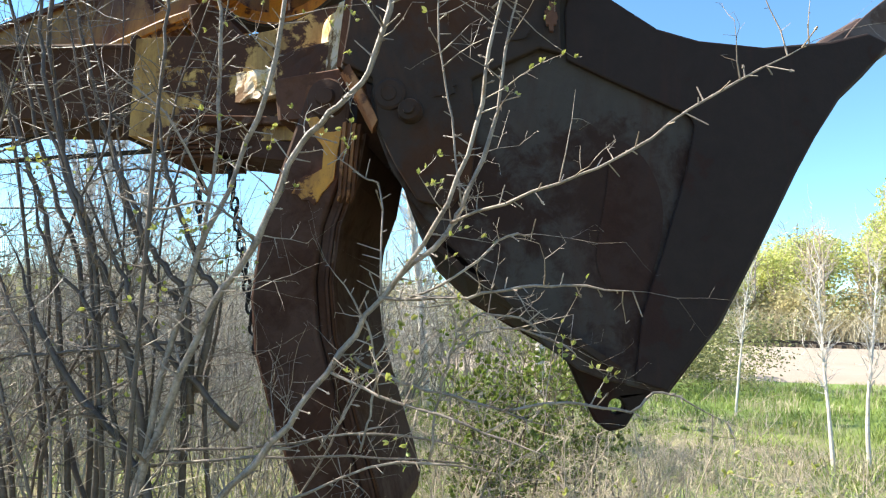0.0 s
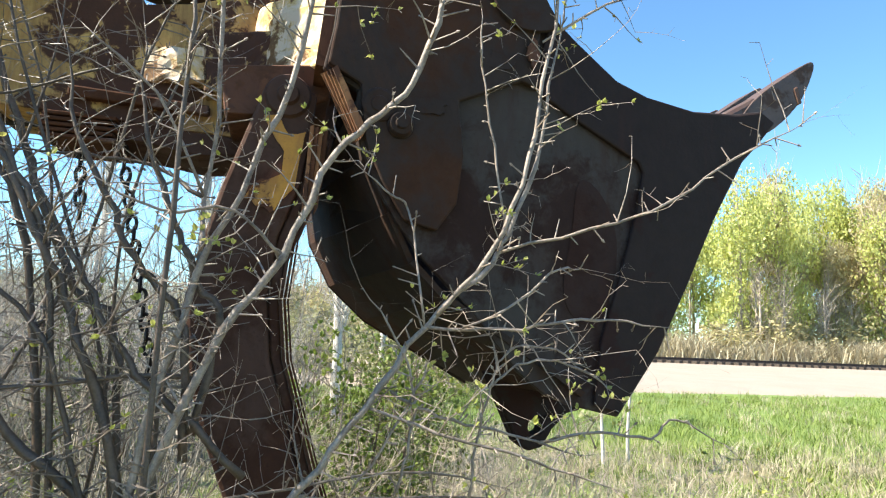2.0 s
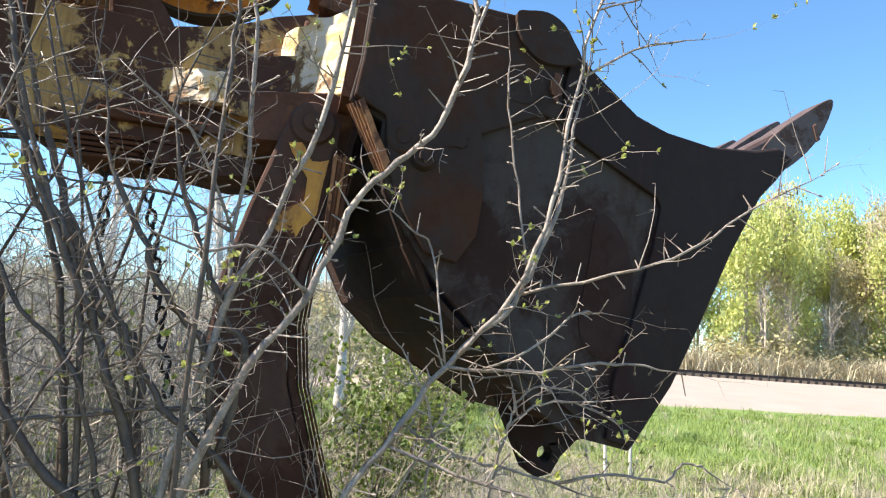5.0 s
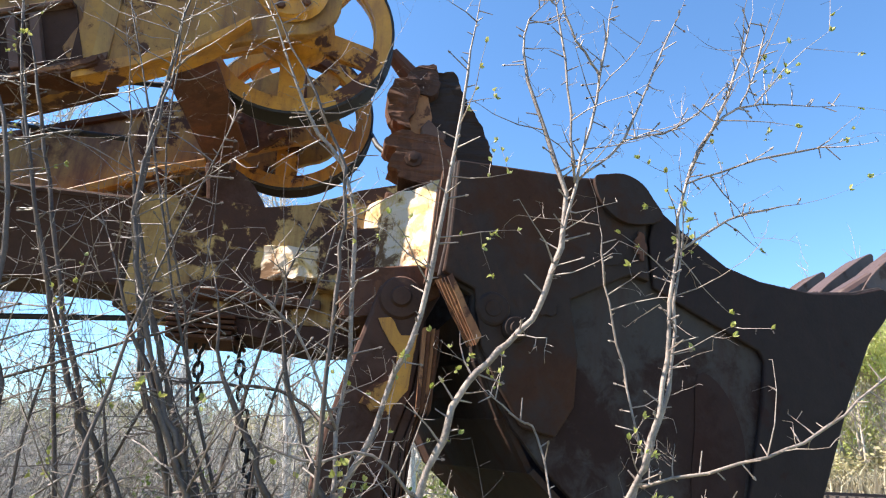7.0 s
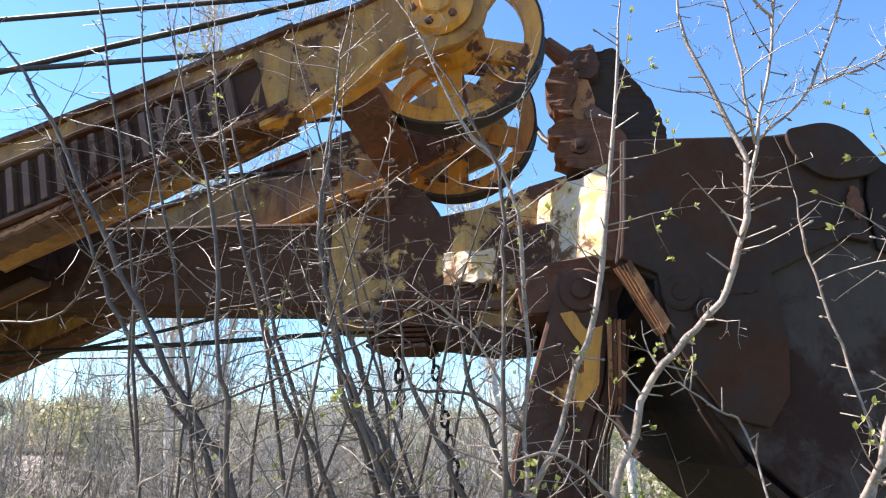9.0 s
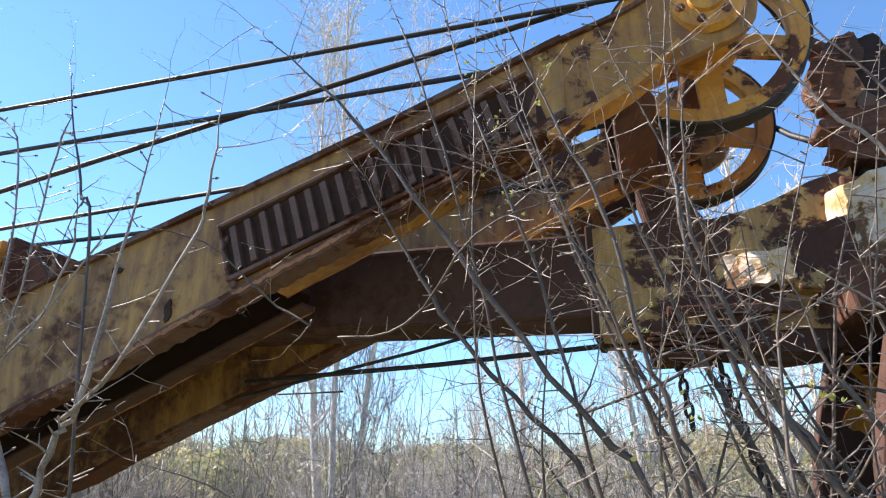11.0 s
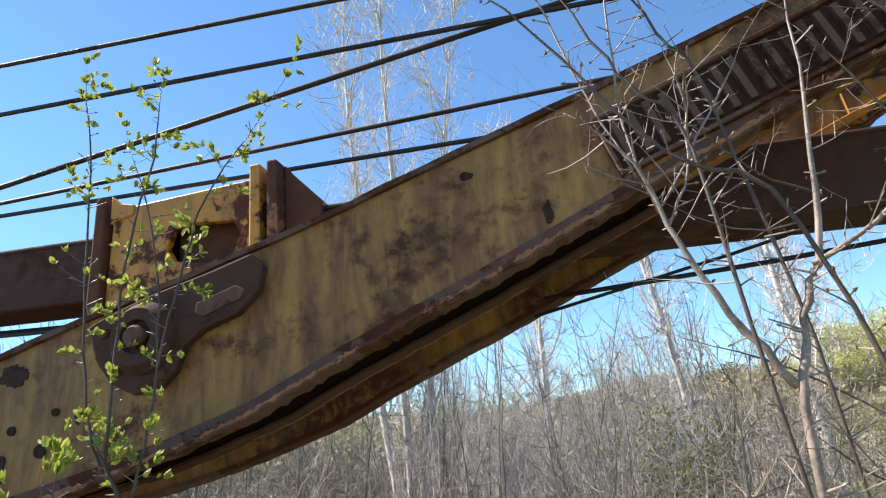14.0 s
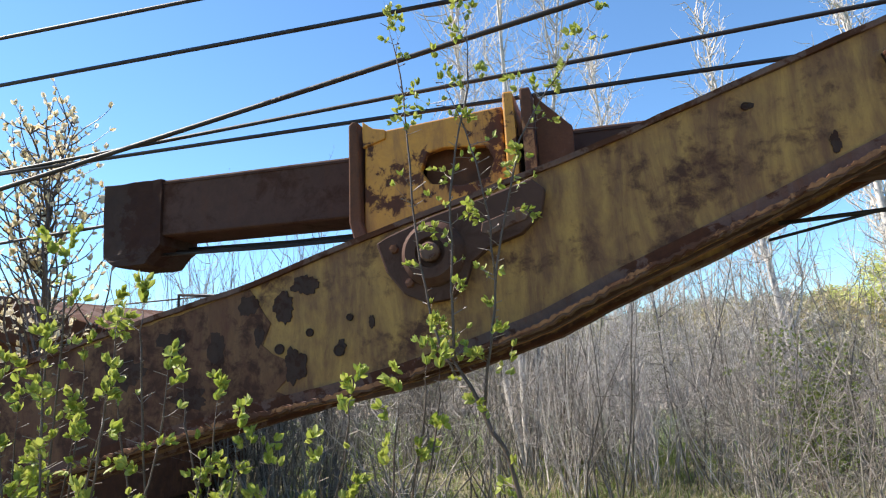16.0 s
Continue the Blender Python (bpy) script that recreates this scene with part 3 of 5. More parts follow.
for x, z, r in ((-2.05, 1.42, 0.020), (-2.18, 1.50, 0.014), (-2.32, 1.44, 0.018), (-2.0, 1.55, 0.012), (-0.44, 2.19, 0.012)):
    part("bolt_hole", Build().lathe((x, -0.0045, z), [(0.0, -0.002), (r * 0.8, -0.002), (r, -0.006), (r * 1.2, -0.004), (r * 1.25, 0.004)], 14), M_SCAB, boom)

# ---- bucket ----
bucket = thing("dipper_bucket", "grey brown rusty steel dipper bucket hanging from the stick", "bucket")
SH, XR = 0.12, 2.3
side = [(2.24, 2.330), (2.60, 2.337), (2.70, 2.35), (2.78, 2.345), (2.85, 2.30), (2.95, 2.22), (3.10, 2.12), (3.22, 2.085), (3.40, 2.07), (3.58, 2.09), (3.70, 2.12), (3.76, 2.08), (3.68, 1.99), (3.61, 1.92), (3.54, 1.81), (3.485, 1.71), (3.38, 1.50), (3.265, 1.28), (3.12, 1.09), (2.95, 1.125), (2.88, 1.15), (2.79, 1.215), (2.65, 1.37), (2.50, 1.505), (2.42, 1.60), (2.355, 1.70), (2.315, 1.80), (2.295, 1.90), (2.30, 1.94), (2.205, 1.985), (2.225, 2.1)]
# the back bulges further out on the far side
FAR_BACK = [(2.20, 1.87), (2.235, 1.68), (2.33, 1.50), (2.49, 1.355), (2.64, 1.27), (2.79, 1.19), (2.95, 1.10)]
for s in (1, -1):
    y0 = -0.02 if s > 0 else 1.20
    ys = sorted((y0, y0 + s * 0.03))
    outline = side if s > 0 else side[:20] + FAR_BACK[::-1] + side[-3:]
    sp = part("side_plate", Build().prism(outline, ys[0], ys[1], (), SH * s, XR), M_BUCKET, bucket, "grey brown side plate with rust blooms" if s > 0 else "", soften=0.006)
    o0, o1 = (y0 - s * 0.018, y0 - s * 0.0005)
    band = [(2.87, 2.275), (2.95, 2.212), (3.10, 2.112), (3.22, 2.078), (3.40, 2.062), (3.58, 2.08), (3.69, 2.11), (3.75, 2.08), (3.67, 1.99), (3.60, 1.92), (3.475, 1.71), (3.37, 1.50), (3.255, 1.285), (3.115, 1.10), (3.03, 1.125), (3.05, 1.3), (3.11, 1.48), (3.175, 1.70), (3.20, 1.83), (3.185, 1.86), (3.12, 1.888), (2.97, 1.955), (2.845, 2.015), (2.84, 2.16)]
    part("wear_band", Build().prism(band, min(o0, o1), max(o0, o1), (), SH * s, XR), M_BAND, sp, "smooth worn bluish steel band", soften=0.006)
    upper = [(2.245, 2.322), (2.60, 2.328), (2.78, 2.333), (2.838, 2.285), (2.825, 2.16), (2.83, 2.03), (2.77, 2.045), (2.66, 1.99), (2.58, 1.95), (2.60, 1.80), (2.585, 1.66), (2.53, 1.58), (2.44, 1.60), (2.375, 1.70), (2.325, 1.80), (2.31, 1.90), (2.305, 1.95), (2.215, 1.99), (2.23, 2.1)]
    part("lug_plate", Build().prism(upper, min(y0 - s * 0.026, o1), max(y0 - s * 0.026, o1), (), SH * s, XR), M_LUG, sp, "doubler plate, dark with orange rust", soften=0.006)
    yf = y0 - s * 0.026
    for x, z, r, h in ((2.415, 1.85, 0.034, 0.04), (2.355, 1.90, 0.045, 0.012)):
        yy = yf + SH * s * (x - XR)
        part("pin_boss", Build().lathe((x, yy, z), [(0.0, -s * h), (r * 0.45, -s * h), (r * 0.5, -s * h * 0.7), (r * 0.85, -s * h * 0.7), (r, -s * h * 0.4), (r * 1.05, 0.0)], 26), M_LUG, sp)
    knuckle = smooth_outline([(2.66, 2.325), (2.70, 2.343), (2.76, 2.352), (2.815, 2.33), (2.85, 2.285), (2.88, 2.23), (2.82, 2.20), (2.74, 2.20), (2.68, 2.25)], 4)
    ky = (y0 - s * 0.045, y0 - s * 0.027)
    part("knuckle", Build().prism(knuckle, min(ky), max(ky), (), SH * s, XR), M_LUG, sp, "rounded rough pin knuckle", soften=0.022)
    if s > 0:
        for k_, (x_, z_, w_, h_, m_) in enumerate(((2.80, 2.13, 0.022, 0.045, M_RUST), (2.70, 2.09, 0.05, 0.03, M_LUG), (2.50, 1.92, 0.05, 0.03, M_LUG))):
            yl_ = y0 - 0.026 + SH * (x_ - XR)
            scab(x_, z_, w_, h_, 700 + k_, m_, yl_ - 0.005, sp)
    bloom = smooth_outline([(2.98, 1.78), (3.06, 1.74), (3.11, 1.62), (3.10, 1.48), (3.05, 1.36), (2.97, 1.37), (2.93, 1.45), (2.955, 1.62)], 4)
    part("rust_bloom", Build().prism(wavy(bloom + [bloom[0]], 0.006, 0.02, 61)[:-1], min(y0 - s * 0.003, y0), max(y0 - s * 0.003, y0), (), SH * s, XR), M_RUST_SHADE, sp, "oval bloom of dark red rust")
    for k in range(9 if s > 0 else 0):
        yk = y0 - s * (0.030 - 0.0065 * k)
        dx = 0.0035 * k - 0.004 * (k % 2)
        q = [(2.228 - dx, 1.975), (2.240, 1.985), (2.325, 1.825), (2.312 - 0.5 * dx, 1.80)]
        part("laminate", Build().prism(wavy(q + [q[0]], 0.003, 0.03, 40 + k)[:-1], min(yk, yk + s * 0.0055), max(yk, yk + s * 0.0055), (), SH * s, XR), (M_EDGE, M_RUST)[k % 2], sp, "layered rust flakes on the plate edge" if k == 0 else "")



def sheet(p, q, th, name, mat, label=""):
    """A sheet of the bucket from side to side along the line p-q."""
    d = Vector((q[0] - p[0], q[1] - p[1]))
    n = Vector((-d.y, d.x)).normalized() * th
    b = [p, q, (q[0] + n.x, q[1] + n.y), (p[0] + n.x, p[1] + n.y)]
    bd = Build()
    yl = lambda x: 0.012 + SH * (x - XR)
    yr = lambda x: 1.198 - SH * (x - XR)
    bd.hexa([(x, yl(x), z) for x, z in b], [(x, yr(x), z) for x, z in b])
    return part(name, bd, mat, bucket, label)


sheet((3.12, 1.105), (3.475, 1.72), 0.03, "front_sheet", M_BAND, "worn front sheet")
sheet((3.475, 1.72), (3.73, 2.09), 0.03, "lip_sheet", M_BAND)
sheet((2.24, 2.31), (2.215, 2.0), -0.03, "back_sheet", M_RUST)
sheet((2.60, 2.325), (2.25, 2.325), 0.03, "top_sheet", M_RUST)
for k, y in enumerate((0.205, 0.46, 0.72, 0.97)):
    tb = Build().hexa([(3.56, y - 0.05, 2.00), (3.56, y + 0.05, 2.00), (3.56, y + 0.05, 2.10), (3.56, y - 0.05, 2.10)],
                      [(3.70, y - 0.045, 2.06), (3.70, y + 0.045, 2.06), (3.70, y + 0.045, 2.185), (3.70, y - 0.045, 2.185)])
    tt = part("tooth_base", tb, M_TOOTH, bucket, "rusty tooth socket" if k == 0 else "", soften=0.018)
    horn = smooth_outline([(3.62, 2.06), (3.655, 2.13), (3.72, 2.195), (3.80, 2.255), (3.905, 2.328), (3.937, 2.333), (3.93, 2.29), (3.88, 2.19), (3.80, 2.10), (3.71, 2.04)], 3)
    part("tooth_point", Build().prism(horn, y - 0.052, y + 0.052), M_TOOTH, tt, "worn blunt tooth point" if k == 0 else "", soften=0.03)
    part("tooth_wedge", Build().prism([(3.845, 2.225), (3.86, 2.235), (3.878, 2.175), (3.862, 2.165)], y - 0.056, y + 0.056), M_LETTER, tt, soften=0.004)
lug = [(2.86, 1.19), (2.92, 1.06), (2.975, 0.945), (3.02, 0.915), (3.075, 0.93), (3.11, 0.99), (3.17, 1.05), (3.22, 1.06), (3.20, 1.14)]
part("latch_lug", Build().prism(lug, 0.52, 0.60, [circle(3.045, 1.0, 0.026, 14)]), M_BAND, bucket, "drilled latch lug", soften=0.01)
back = [(2.30, 1.93), (2.335, 1.77), (2.40, 1.62), (2.47, 1.49), (2.57, 1.40), (2.69, 1.33), (2.85, 1.235), (2.98, 1.15)]
far = [(2.22, 1.92), (2.205, 1.86), (2.24, 1.68), (2.335, 1.50), (2.49, 1.36), (2.64, 1.275), (2.79, 1.195), (2.95, 1.11)]
for (p, q), (u, v) in zip(zip(back, back[1:]), zip(far, far[1:])):
    yn, yf = 0.013, 1.165
    lift = lambda w: (w[0] + 0.012, w[1] + 0.012)
    st = Build().hexa([(p[0], yn, p[1]), (q[0], yn + 0.02, q[1]), (v[0], yf, v[1]), (u[0], yf, u[1])],
                      [(lift(p)[0], yn, lift(p)[1]), (lift(q)[0], yn + 0.02, lift(q)[1]), (lift(v)[0], yf, lift(v)[1]), (lift(u)[0], yf, lift(u)[1])])
    part("back_strake", st, M_LUG, bucket)

# ---- dropped bucket door ----
door = thing("bucket_door", "dark rusty curved bucket door hanging open", "bucket door")
LEFT = [(2.06, 1.99), (2.02, 1.86), (1.965, 1.68), (1.92, 1.50), (1.905, 1.33), (1.925, 1.17), (1.975, 1.02), (2.04, 0.86), (2.11, 0.72), (2.17, 0.63), (2.22, 0.60)]
RIGHT = [(2.20, 1.97), (2.19, 1.84), (2.17, 1.70), (2.12, 1.55), (2.105, 1.38), (2.125, 1.22), (2.17, 1.08), (2.215, 0.94), (2.265, 0.80), (2.30, 0.68), (2.29, 0.61)]
for y in (0.12, 0.86):
    a = part("door_arm", Build().prism(LEFT + RIGHT[::-1], y, y + 0.09), M_STICK, door, "dark brown curved door arm" if y < 0.5 else "", soften=0.012)
    part("arm_knuckle", Build().lathe((2.12, y + 0.045, 1.95), [(0.0, -0.075), (0.026, -0.073), (0.032, -0.06), (0.058, -0.058), (0.066, -0.042), (0.066, 0.01), (0.062, 0.03), (0.0, 0.03)], 22), M_STICK, a)
    pp = [(2.06, 1.885), (2.095, 1.89), (2.128, 1.84), (2.175, 1.85), (2.165, 1.79), (2.155, 1.69), (2.095, 1.615), (2.025, 1.65), (2.05, 1.695), (2.118, 1.725), (2.12, 1.79), (2.085, 1.84), (2.06, 1.885)]
    part("painted_plate", Build().prism(wavy(pp, 0.007, 0.018, 77)[:-1], y - 0.008, y - 0.001), M_YELLOW, a, "ochre painted plate with ragged edges")
part("door_sheet", Build().prism([(x + 0.002, z) for x, z in RIGHT[1:]] + [(x + 0.030, z) for x, z in RIGHT[1:]][::-1], 0.14, 0.86), M_STICK, door, "brown door sheet", soften=0.006)
for k, (a0, a1, mt) in enumerate(((0.032, 0.040, M_STICK), (0.043, 0.050, M_FLANGE), (0.053, 0.058, M_STICK))):
    line0 = wavy([(x + a0, z) for x, z in RIGHT[1:-1]], 0.003, 0.05, 90 + k)
    part("sheet_edge", Build().prism(line0 + [(x + a1 - a0, z) for x, z in line0][::-1], 0.13 + 0.006 * (k % 2), 0.17), mt, door, "split flaking edge strip" if k == 0 else "")
for k in range(4):
    q = [(2.185 + 0.013 * k, 1.86), (2.196 + 0.013 * k, 1.865), (2.188 + 0.011 * k, 1.64), (2.178 + 0.011 * k, 1.62)]
    part("layer_strip", Build().prism(wavy(q + [q[0]], 0.003, 0.03, 120 + k)[:-1], 0.085 + 0.008 * k, 0.128), (M_EDGE, M_RUST)[k % 2], door, "layered ochre rust strip" if k == 0 else "")

# ---- padlock block on top of the bucket ----
pad = thing("hoist_padlock", "lumpy dark rusty hoist padlock above the bucket", "machine part")
hood = [(2.20, 2.93), (2.26, 2.968), (2.305, 2.955), (2.345, 2.86), (2.41, 2.74), (2.45, 2.64), (2.465, 2.55), (2.47, 2.35), (2.20, 2.35), (2.16, 2.50), (2.21, 2.70)]
part("hood", Build().prism(smooth_outline(hood), 0.49, 0.76), M_LUG, pad, "rounded dark brown hood", soften=0.03, eaten=0.011, cuts=2)
part("upper_jaw", Build().prism(smooth_outline([(2.10, 2.875), (2.135, 2.94), (2.205, 2.975), (2.235, 2.92), (2.23, 2.84), (2.15, 2.825)], 3), 0.45, 0.63), M_STICK, pad, "blunt upper jaw", soften=0.018, eaten=0.011, cuts=2)
part("front_jaw", Build().prism(smooth_outline([(2.11, 2.875), (2.065, 2.855), (2.04, 2.79), (2.045, 2.725), (2.075, 2.685), (2.13, 2.66), (2.125, 2.71), (2.15, 2.76), (2.15, 2.84)], 3), 0.42, 0.53), M_RUST, pad, "hooked rusty jaw", soften=0.016, eaten=0.011, cuts=2)
part("jaw_web", Build().prism([(2.13, 2.86), (2.19, 2.85), (2.215, 2.74), (2.195, 2.64), (2.10, 2.62), (2.12, 2.68), (2.14, 2.76)], 0.455, 0.50), M_EDGE, pad, "ochre brown web", soften=0.008)
part("lower_jaw", Build().prism(smooth_outline([(2.05, 2.625), (2.045, 2.59), (2.09, 2.575), (2.075, 2.545), (2.065, 2.51), (2.11, 2.49), (2.10, 2.465), (2.16, 2.455), (2.28, 2.43), (2.33, 2.52), (2.25, 2.63), (2.14, 2.65)], 3), 0.42, 0.56), M_RUST, pad, "ragged lower jaw", soften=0.014, eaten=0.011, cuts=2)
part("jaw_nut", Build().lathe((2.15, 0.418, 2.54), [(0.0, -0.028), (0.016, -0.026), (0.02, -0.008), (0.032, -0.006), (0.034, 0.004)], 8), M_STICK, pad)
part("keeper", Build().prism([(2.17, 2.68), (2.20, 2.72), (2.24, 2.68), (2.27, 2.66), (2.25, 2.62), (2.18, 2.63)], 0.435, 0.459), M_LETTER, pad, "bare grey keeper plate", soften=0.006)
part("pin", Build().tube([(2.36, 0.44, 2.44), (2.36, 0.78, 2.44)], [0.05, 0.05], 18), M_RUST, pad, soften=0.008)
part("rope_socket", Build().tube([(2.16, 0.55, 2.93), (2.04, 0.50, 3.03)], [0.045, 0.028], 12), M_RUST, pad, soften=0.004)


# ---- ropes and chain ----
def rope(pts, r, label, group="hoist ropes"):
    b = Build()
    fine = []
    P = [Vector(p) for p in pts]
    for a, c in zip(P, P[1:]):
        n = max(2, int((c - a).length / 0.25))
        fine += [a.lerp(c, i / n) for i in range(n)]
    fine.append(P[-1])
    b.tube(fine, [r] * len(fine), 8)
    ob = part("wire_rope", b, M_ROPE, None, smooth=True)
    return tagged(ob, label, "rope", group)


def straight(x0, x1, a, m, y0, y1=None):
    y1 = y0 if y1 is None else y1
    return [(x0, y0, a + m * x0), ((x0 + x1) / 2, (y0 + y1) / 2, a + m * (x0 + x1) / 2 - 0.01), (x1, y1, a + m * x1)]


rope(straight(-12, 1.65, 3.215, -0.040, 0.25), 0.011, "taut black greasy wire rope above the boom")
rope(straight(-12, 1.60, 2.965, -0.028, 0.25), 0.011, "taut black greasy wire rope above the boom")
rope(straight(-12, 1.62, 3.03, 0.130, 0.30), 0.013, "thick black wire rope crossing the others")
rope(straight(-12, 1.50, 2.67, 0.016, 0.36), 0.010, "taut black wire rope over the girder")
rope(straight(-12, 1.20, 2.50, -0.021, 0.36), 0.010, "taut black wire rope over the girder")
rope(straight(-0.25, 1.50, 1.87, 0.045, 0.60), 0.010, "black wire rope under the stick", "crowd ropes")
rope(straight(-0.30, 1.30, 1.85, 0.200, 0.60), 0.007, "thin black wire rope under the stick", "crowd ropes")
for k in range(3):
    rope(straight(-3.36, -1.9, 1.925 + 0.028 * k, -0.028, 0.5 + 0.08 * k), 0.009, "black crowd rope under the stick's tail", "crowd ropes")
rope(straight(-12, -3.6, 2.35, 0.024, 0.60), 0.010, "black rope tied to the stick's tail", "crowd ropes")
rope(straight(-14, -1.5, 2.30, 0.0, 4.0), 0.010, "thin black cable behind the machine", "crowd ropes")
rope([(2.05, 0.50, 3.02), (1.97, 0.40, 3.09), (1.90, 0.33, 3.14)], 0.012, "short black rope from sheave to padlock")
rope([(2.08, 0.60, 2.62), (2.02, 0.70, 2.72), (1.99, 0.80, 2.82)], 0.012, "short black rope from sheave to padlock")


def link_build(c, turn, size=0.040, thick=0.006):
    b = Build()
    pts = []
    for i in range(13):
        a = 2 * math.pi * i / 12
        x, z = 0.5 * size * 0.62 * math.cos(a), 0.5 * size * math.sin(a) * 1.25
        pts.append((c[0] + x * math.cos(turn), c[1] + x * math.sin(turn), c[2] + z))
    b.tube(pts, [thick] * len(pts), 5, cap=False)
    return b


def chain(top, n, sway, label):
    ch = thing("hanging_chain", label, "chain", "chains under the stick")
    for i in range(n):
        c = (top[0] + sway * i * 0.038, top[1], top[2] - 0.038 * i)
        part("link", link_build(c, radians(90 * (i % 2) + 15)), M_ROPE, ch)
    return ch


chain((1.62, 0.50, 1.84), 19, 0.22, "black rusty chain hanging below the stick")
chain((1.50, 0.50, 1.83), 6, 0.1, "short black chain end hanging below the stick")

# ---- machine house far behind the boom foot ----
house = thing("machine_house", "low rusty brown machine house with a sloping roof", "machine house")
part("house_wall", Build().prism([(-9.5, 0.25), (-5.2, 0.25), (-5.2, 1.72), (-9.5, 1.72)], 1.6, 4.2), M_RUST, house, "dark brown wall", soften=0.02)
part("house_roof", Build().prism([(-9.6, 2.30), (-7.0, 2.28), (-5.55, 2.06), (-4.62, 1.74), (-4.62, 1.69), (-9.6, 1.70)], 1.5, 4.3), M_FLANGE, house, "sloping brown roof", soften=0.02)
part("house_base", Build().prism([(-9.4, 0.0), (-5.4, 0.0), (-5.4, 0.25), (-9.4, 0.25)], 1.8, 4.0), M_STICK, house, soften=0.02)
part("grab_bar", Build().tube([(-2.98, 0.2, 1.60), (-2.98, 0.2, 1.74), (-2.78, 0.2, 1.72)], [0.008] * 3, 8), M_ROPE, boom)

# ---- ground, road and railway ----
def grass_ground():
    m, nt, b = nodes_of("dry_spring_grass_ground", 0.95)
    v = texco(nt)
    big = noise_tex(nt, v, 0.22, 4, 0.6)
    mid = noise_tex(nt, v, 2.5, 8, 0.75, 0.6)
    fine = noise_tex(nt, v, 40, 6, 0.7)
    green = mix(nt, mid, (0.10, 0.17, 0.03), (0.17, 0.22, 0.06))
    straw = mix(nt, fine, (0.16, 0.13, 0.075), (0.30, 0.26, 0.16))
    sp = nt.nodes.new("ShaderNodeSeparateXYZ")
    nt.links.new(v, sp.inputs[0])
    near = nt.nodes.new("ShaderNodeMapRange")
    near.inputs["From Min"].default_value, near.inputs["From Max"].default_value = 5.0, 11.0
    nt.links.new(sp.outputs["Y"], near.inputs["Value"])
    ad = nt.nodes.new("ShaderNodeMath")
    ad.operation = "ADD"
    nt.links.new(big, ad.inputs[0])
    ml = nt.nodes.new("ShaderNodeMath")
    ml.operation = "MULTIPLY"
    ml.inputs[1].default_value = 0.45
    nt.links.new(near.outputs[0], ml.inputs[0])
    nt.links.new(ml.outputs[0], ad.inputs[1])
    f = ramp(nt, ad.outputs[0], [(0.45, (0, 0, 0)), (0.75, (1, 1, 1))])
    nt.links.new(mix(nt, f, straw, green), b.inputs["Base Color"])
    bump(nt, b, mix(nt, 0.5, mid, fine), 0.8, 0.05)
    return m


def gravel_mat(name, a, c, d):
    m, nt, b = nodes_of(name, 0.95)
    v = texco(nt)
    mid = noise_tex(nt, v, 0.6, 6, 0.6, 0.4)
    fine = noise_tex(nt, v, 9, 8, 0.75)
    col = mix(nt, mid, mix(nt, fine, a, c), d)
    nt.links.new(col, b.inputs["Base Color"])
    bump(nt, b, fine, 0.6, 0.03)
    return m


def plain_mat(name, a, c, scale=6.0, rough=0.85, bumps=0.3, dist=0.004):
    m, nt, b = nodes_of(name, rough)
    v = texco(nt)
    big = noise_tex(nt, v, scale, 6, 0.65, 0.3)
    fine = noise_tex(nt, v, scale * 9, 5, 0.7)
    f = ramp(nt, mix(nt, 0.4, big, fine), [(0.36, (0, 0, 0)), (0.64, (1, 1, 1))])
    nt.links.new(mix(nt, f, a, c), b.inputs["Base Color"])
    bump(nt, b, fine, bumps, dist)
    return m


M_GROUND = grass_ground()
M_GRAVEL = gravel_mat("pale_gravel", (0.27, 0.225, 0.195), (0.38, 0.325, 0.285), (0.26, 0.195, 0.155))
M_RAIL = plain_mat("rail_steel", (0.09, 0.055, 0.04), (0.05, 0.035, 0.03))
M_TIE = plain_mat("tarred_wood", (0.08, 0.06, 0.045), (0.04, 0.03, 0.025))

gb = Build()
xs = [-1500, -400, -120, -60] + [-40 + 2.0 * i for i in range(61)] + [120, 200, 500, 1500]
ys_ = [-1500, -300, -60, -20] + [-10 + 1.0 * i for i in range(24)] + [14.6, 16, 30, 60, 150, 500, 2500]
for y in ys_:
    for x in xs:
        h = 0.07 * noise.noise((x * 0.4, y * 0.4, 0)) + 0.10 * noise.noise((x * 0.11, y * 0.11, 3)) if -40 < x < 85 and -10 < y < 14.5 else 0.0
        gb.v.append((x, y, h - 0.06))
nx = len(xs)
for j in range(len(ys_) - 1):
    for i in range(nx - 1):
        gb.f.append((j * nx + i, j * nx + i + 1, (j + 1) * nx + i + 1, (j + 1) * nx + i))
ground = part("ground", gb, M_GROUND, None, smooth=True, quick=True)
tagged(ground, "rough ground of dry straw and fresh spring grass", "ground", "", "structure")

rd = Build()
cross = [(15.2, -0.08), (16.6, 0.10), (22.0, 0.16), (31.5, 0.28), (33.0, 0.30), (38.0, 0.30), (41.0, -0.08)]
steps = [-260, -120, -60] + [-40 + 0.5 * i for i in range(240)] + [120, 180, 260]
for x in steps:
    for k, (y, z) in enumerate(cross):
        w = 0.45 * noise.noise((x * 0.35, k * 2.0, 1)) + 0.2 * noise.noise((x * 1.3, k * 3.0, 2)) if k < 2 else 0.0
        rd.v.append((x, y + w, z + 0.03 * noise.noise((x * 0.8, y, 5))))
nc = len(cross)
for i in range(len(steps) - 1):
    for k in range(nc - 1):
        a_ = i * nc + k
        rd.f.append((a_, a_ + nc, a_ + nc + 1, a_ + 1))
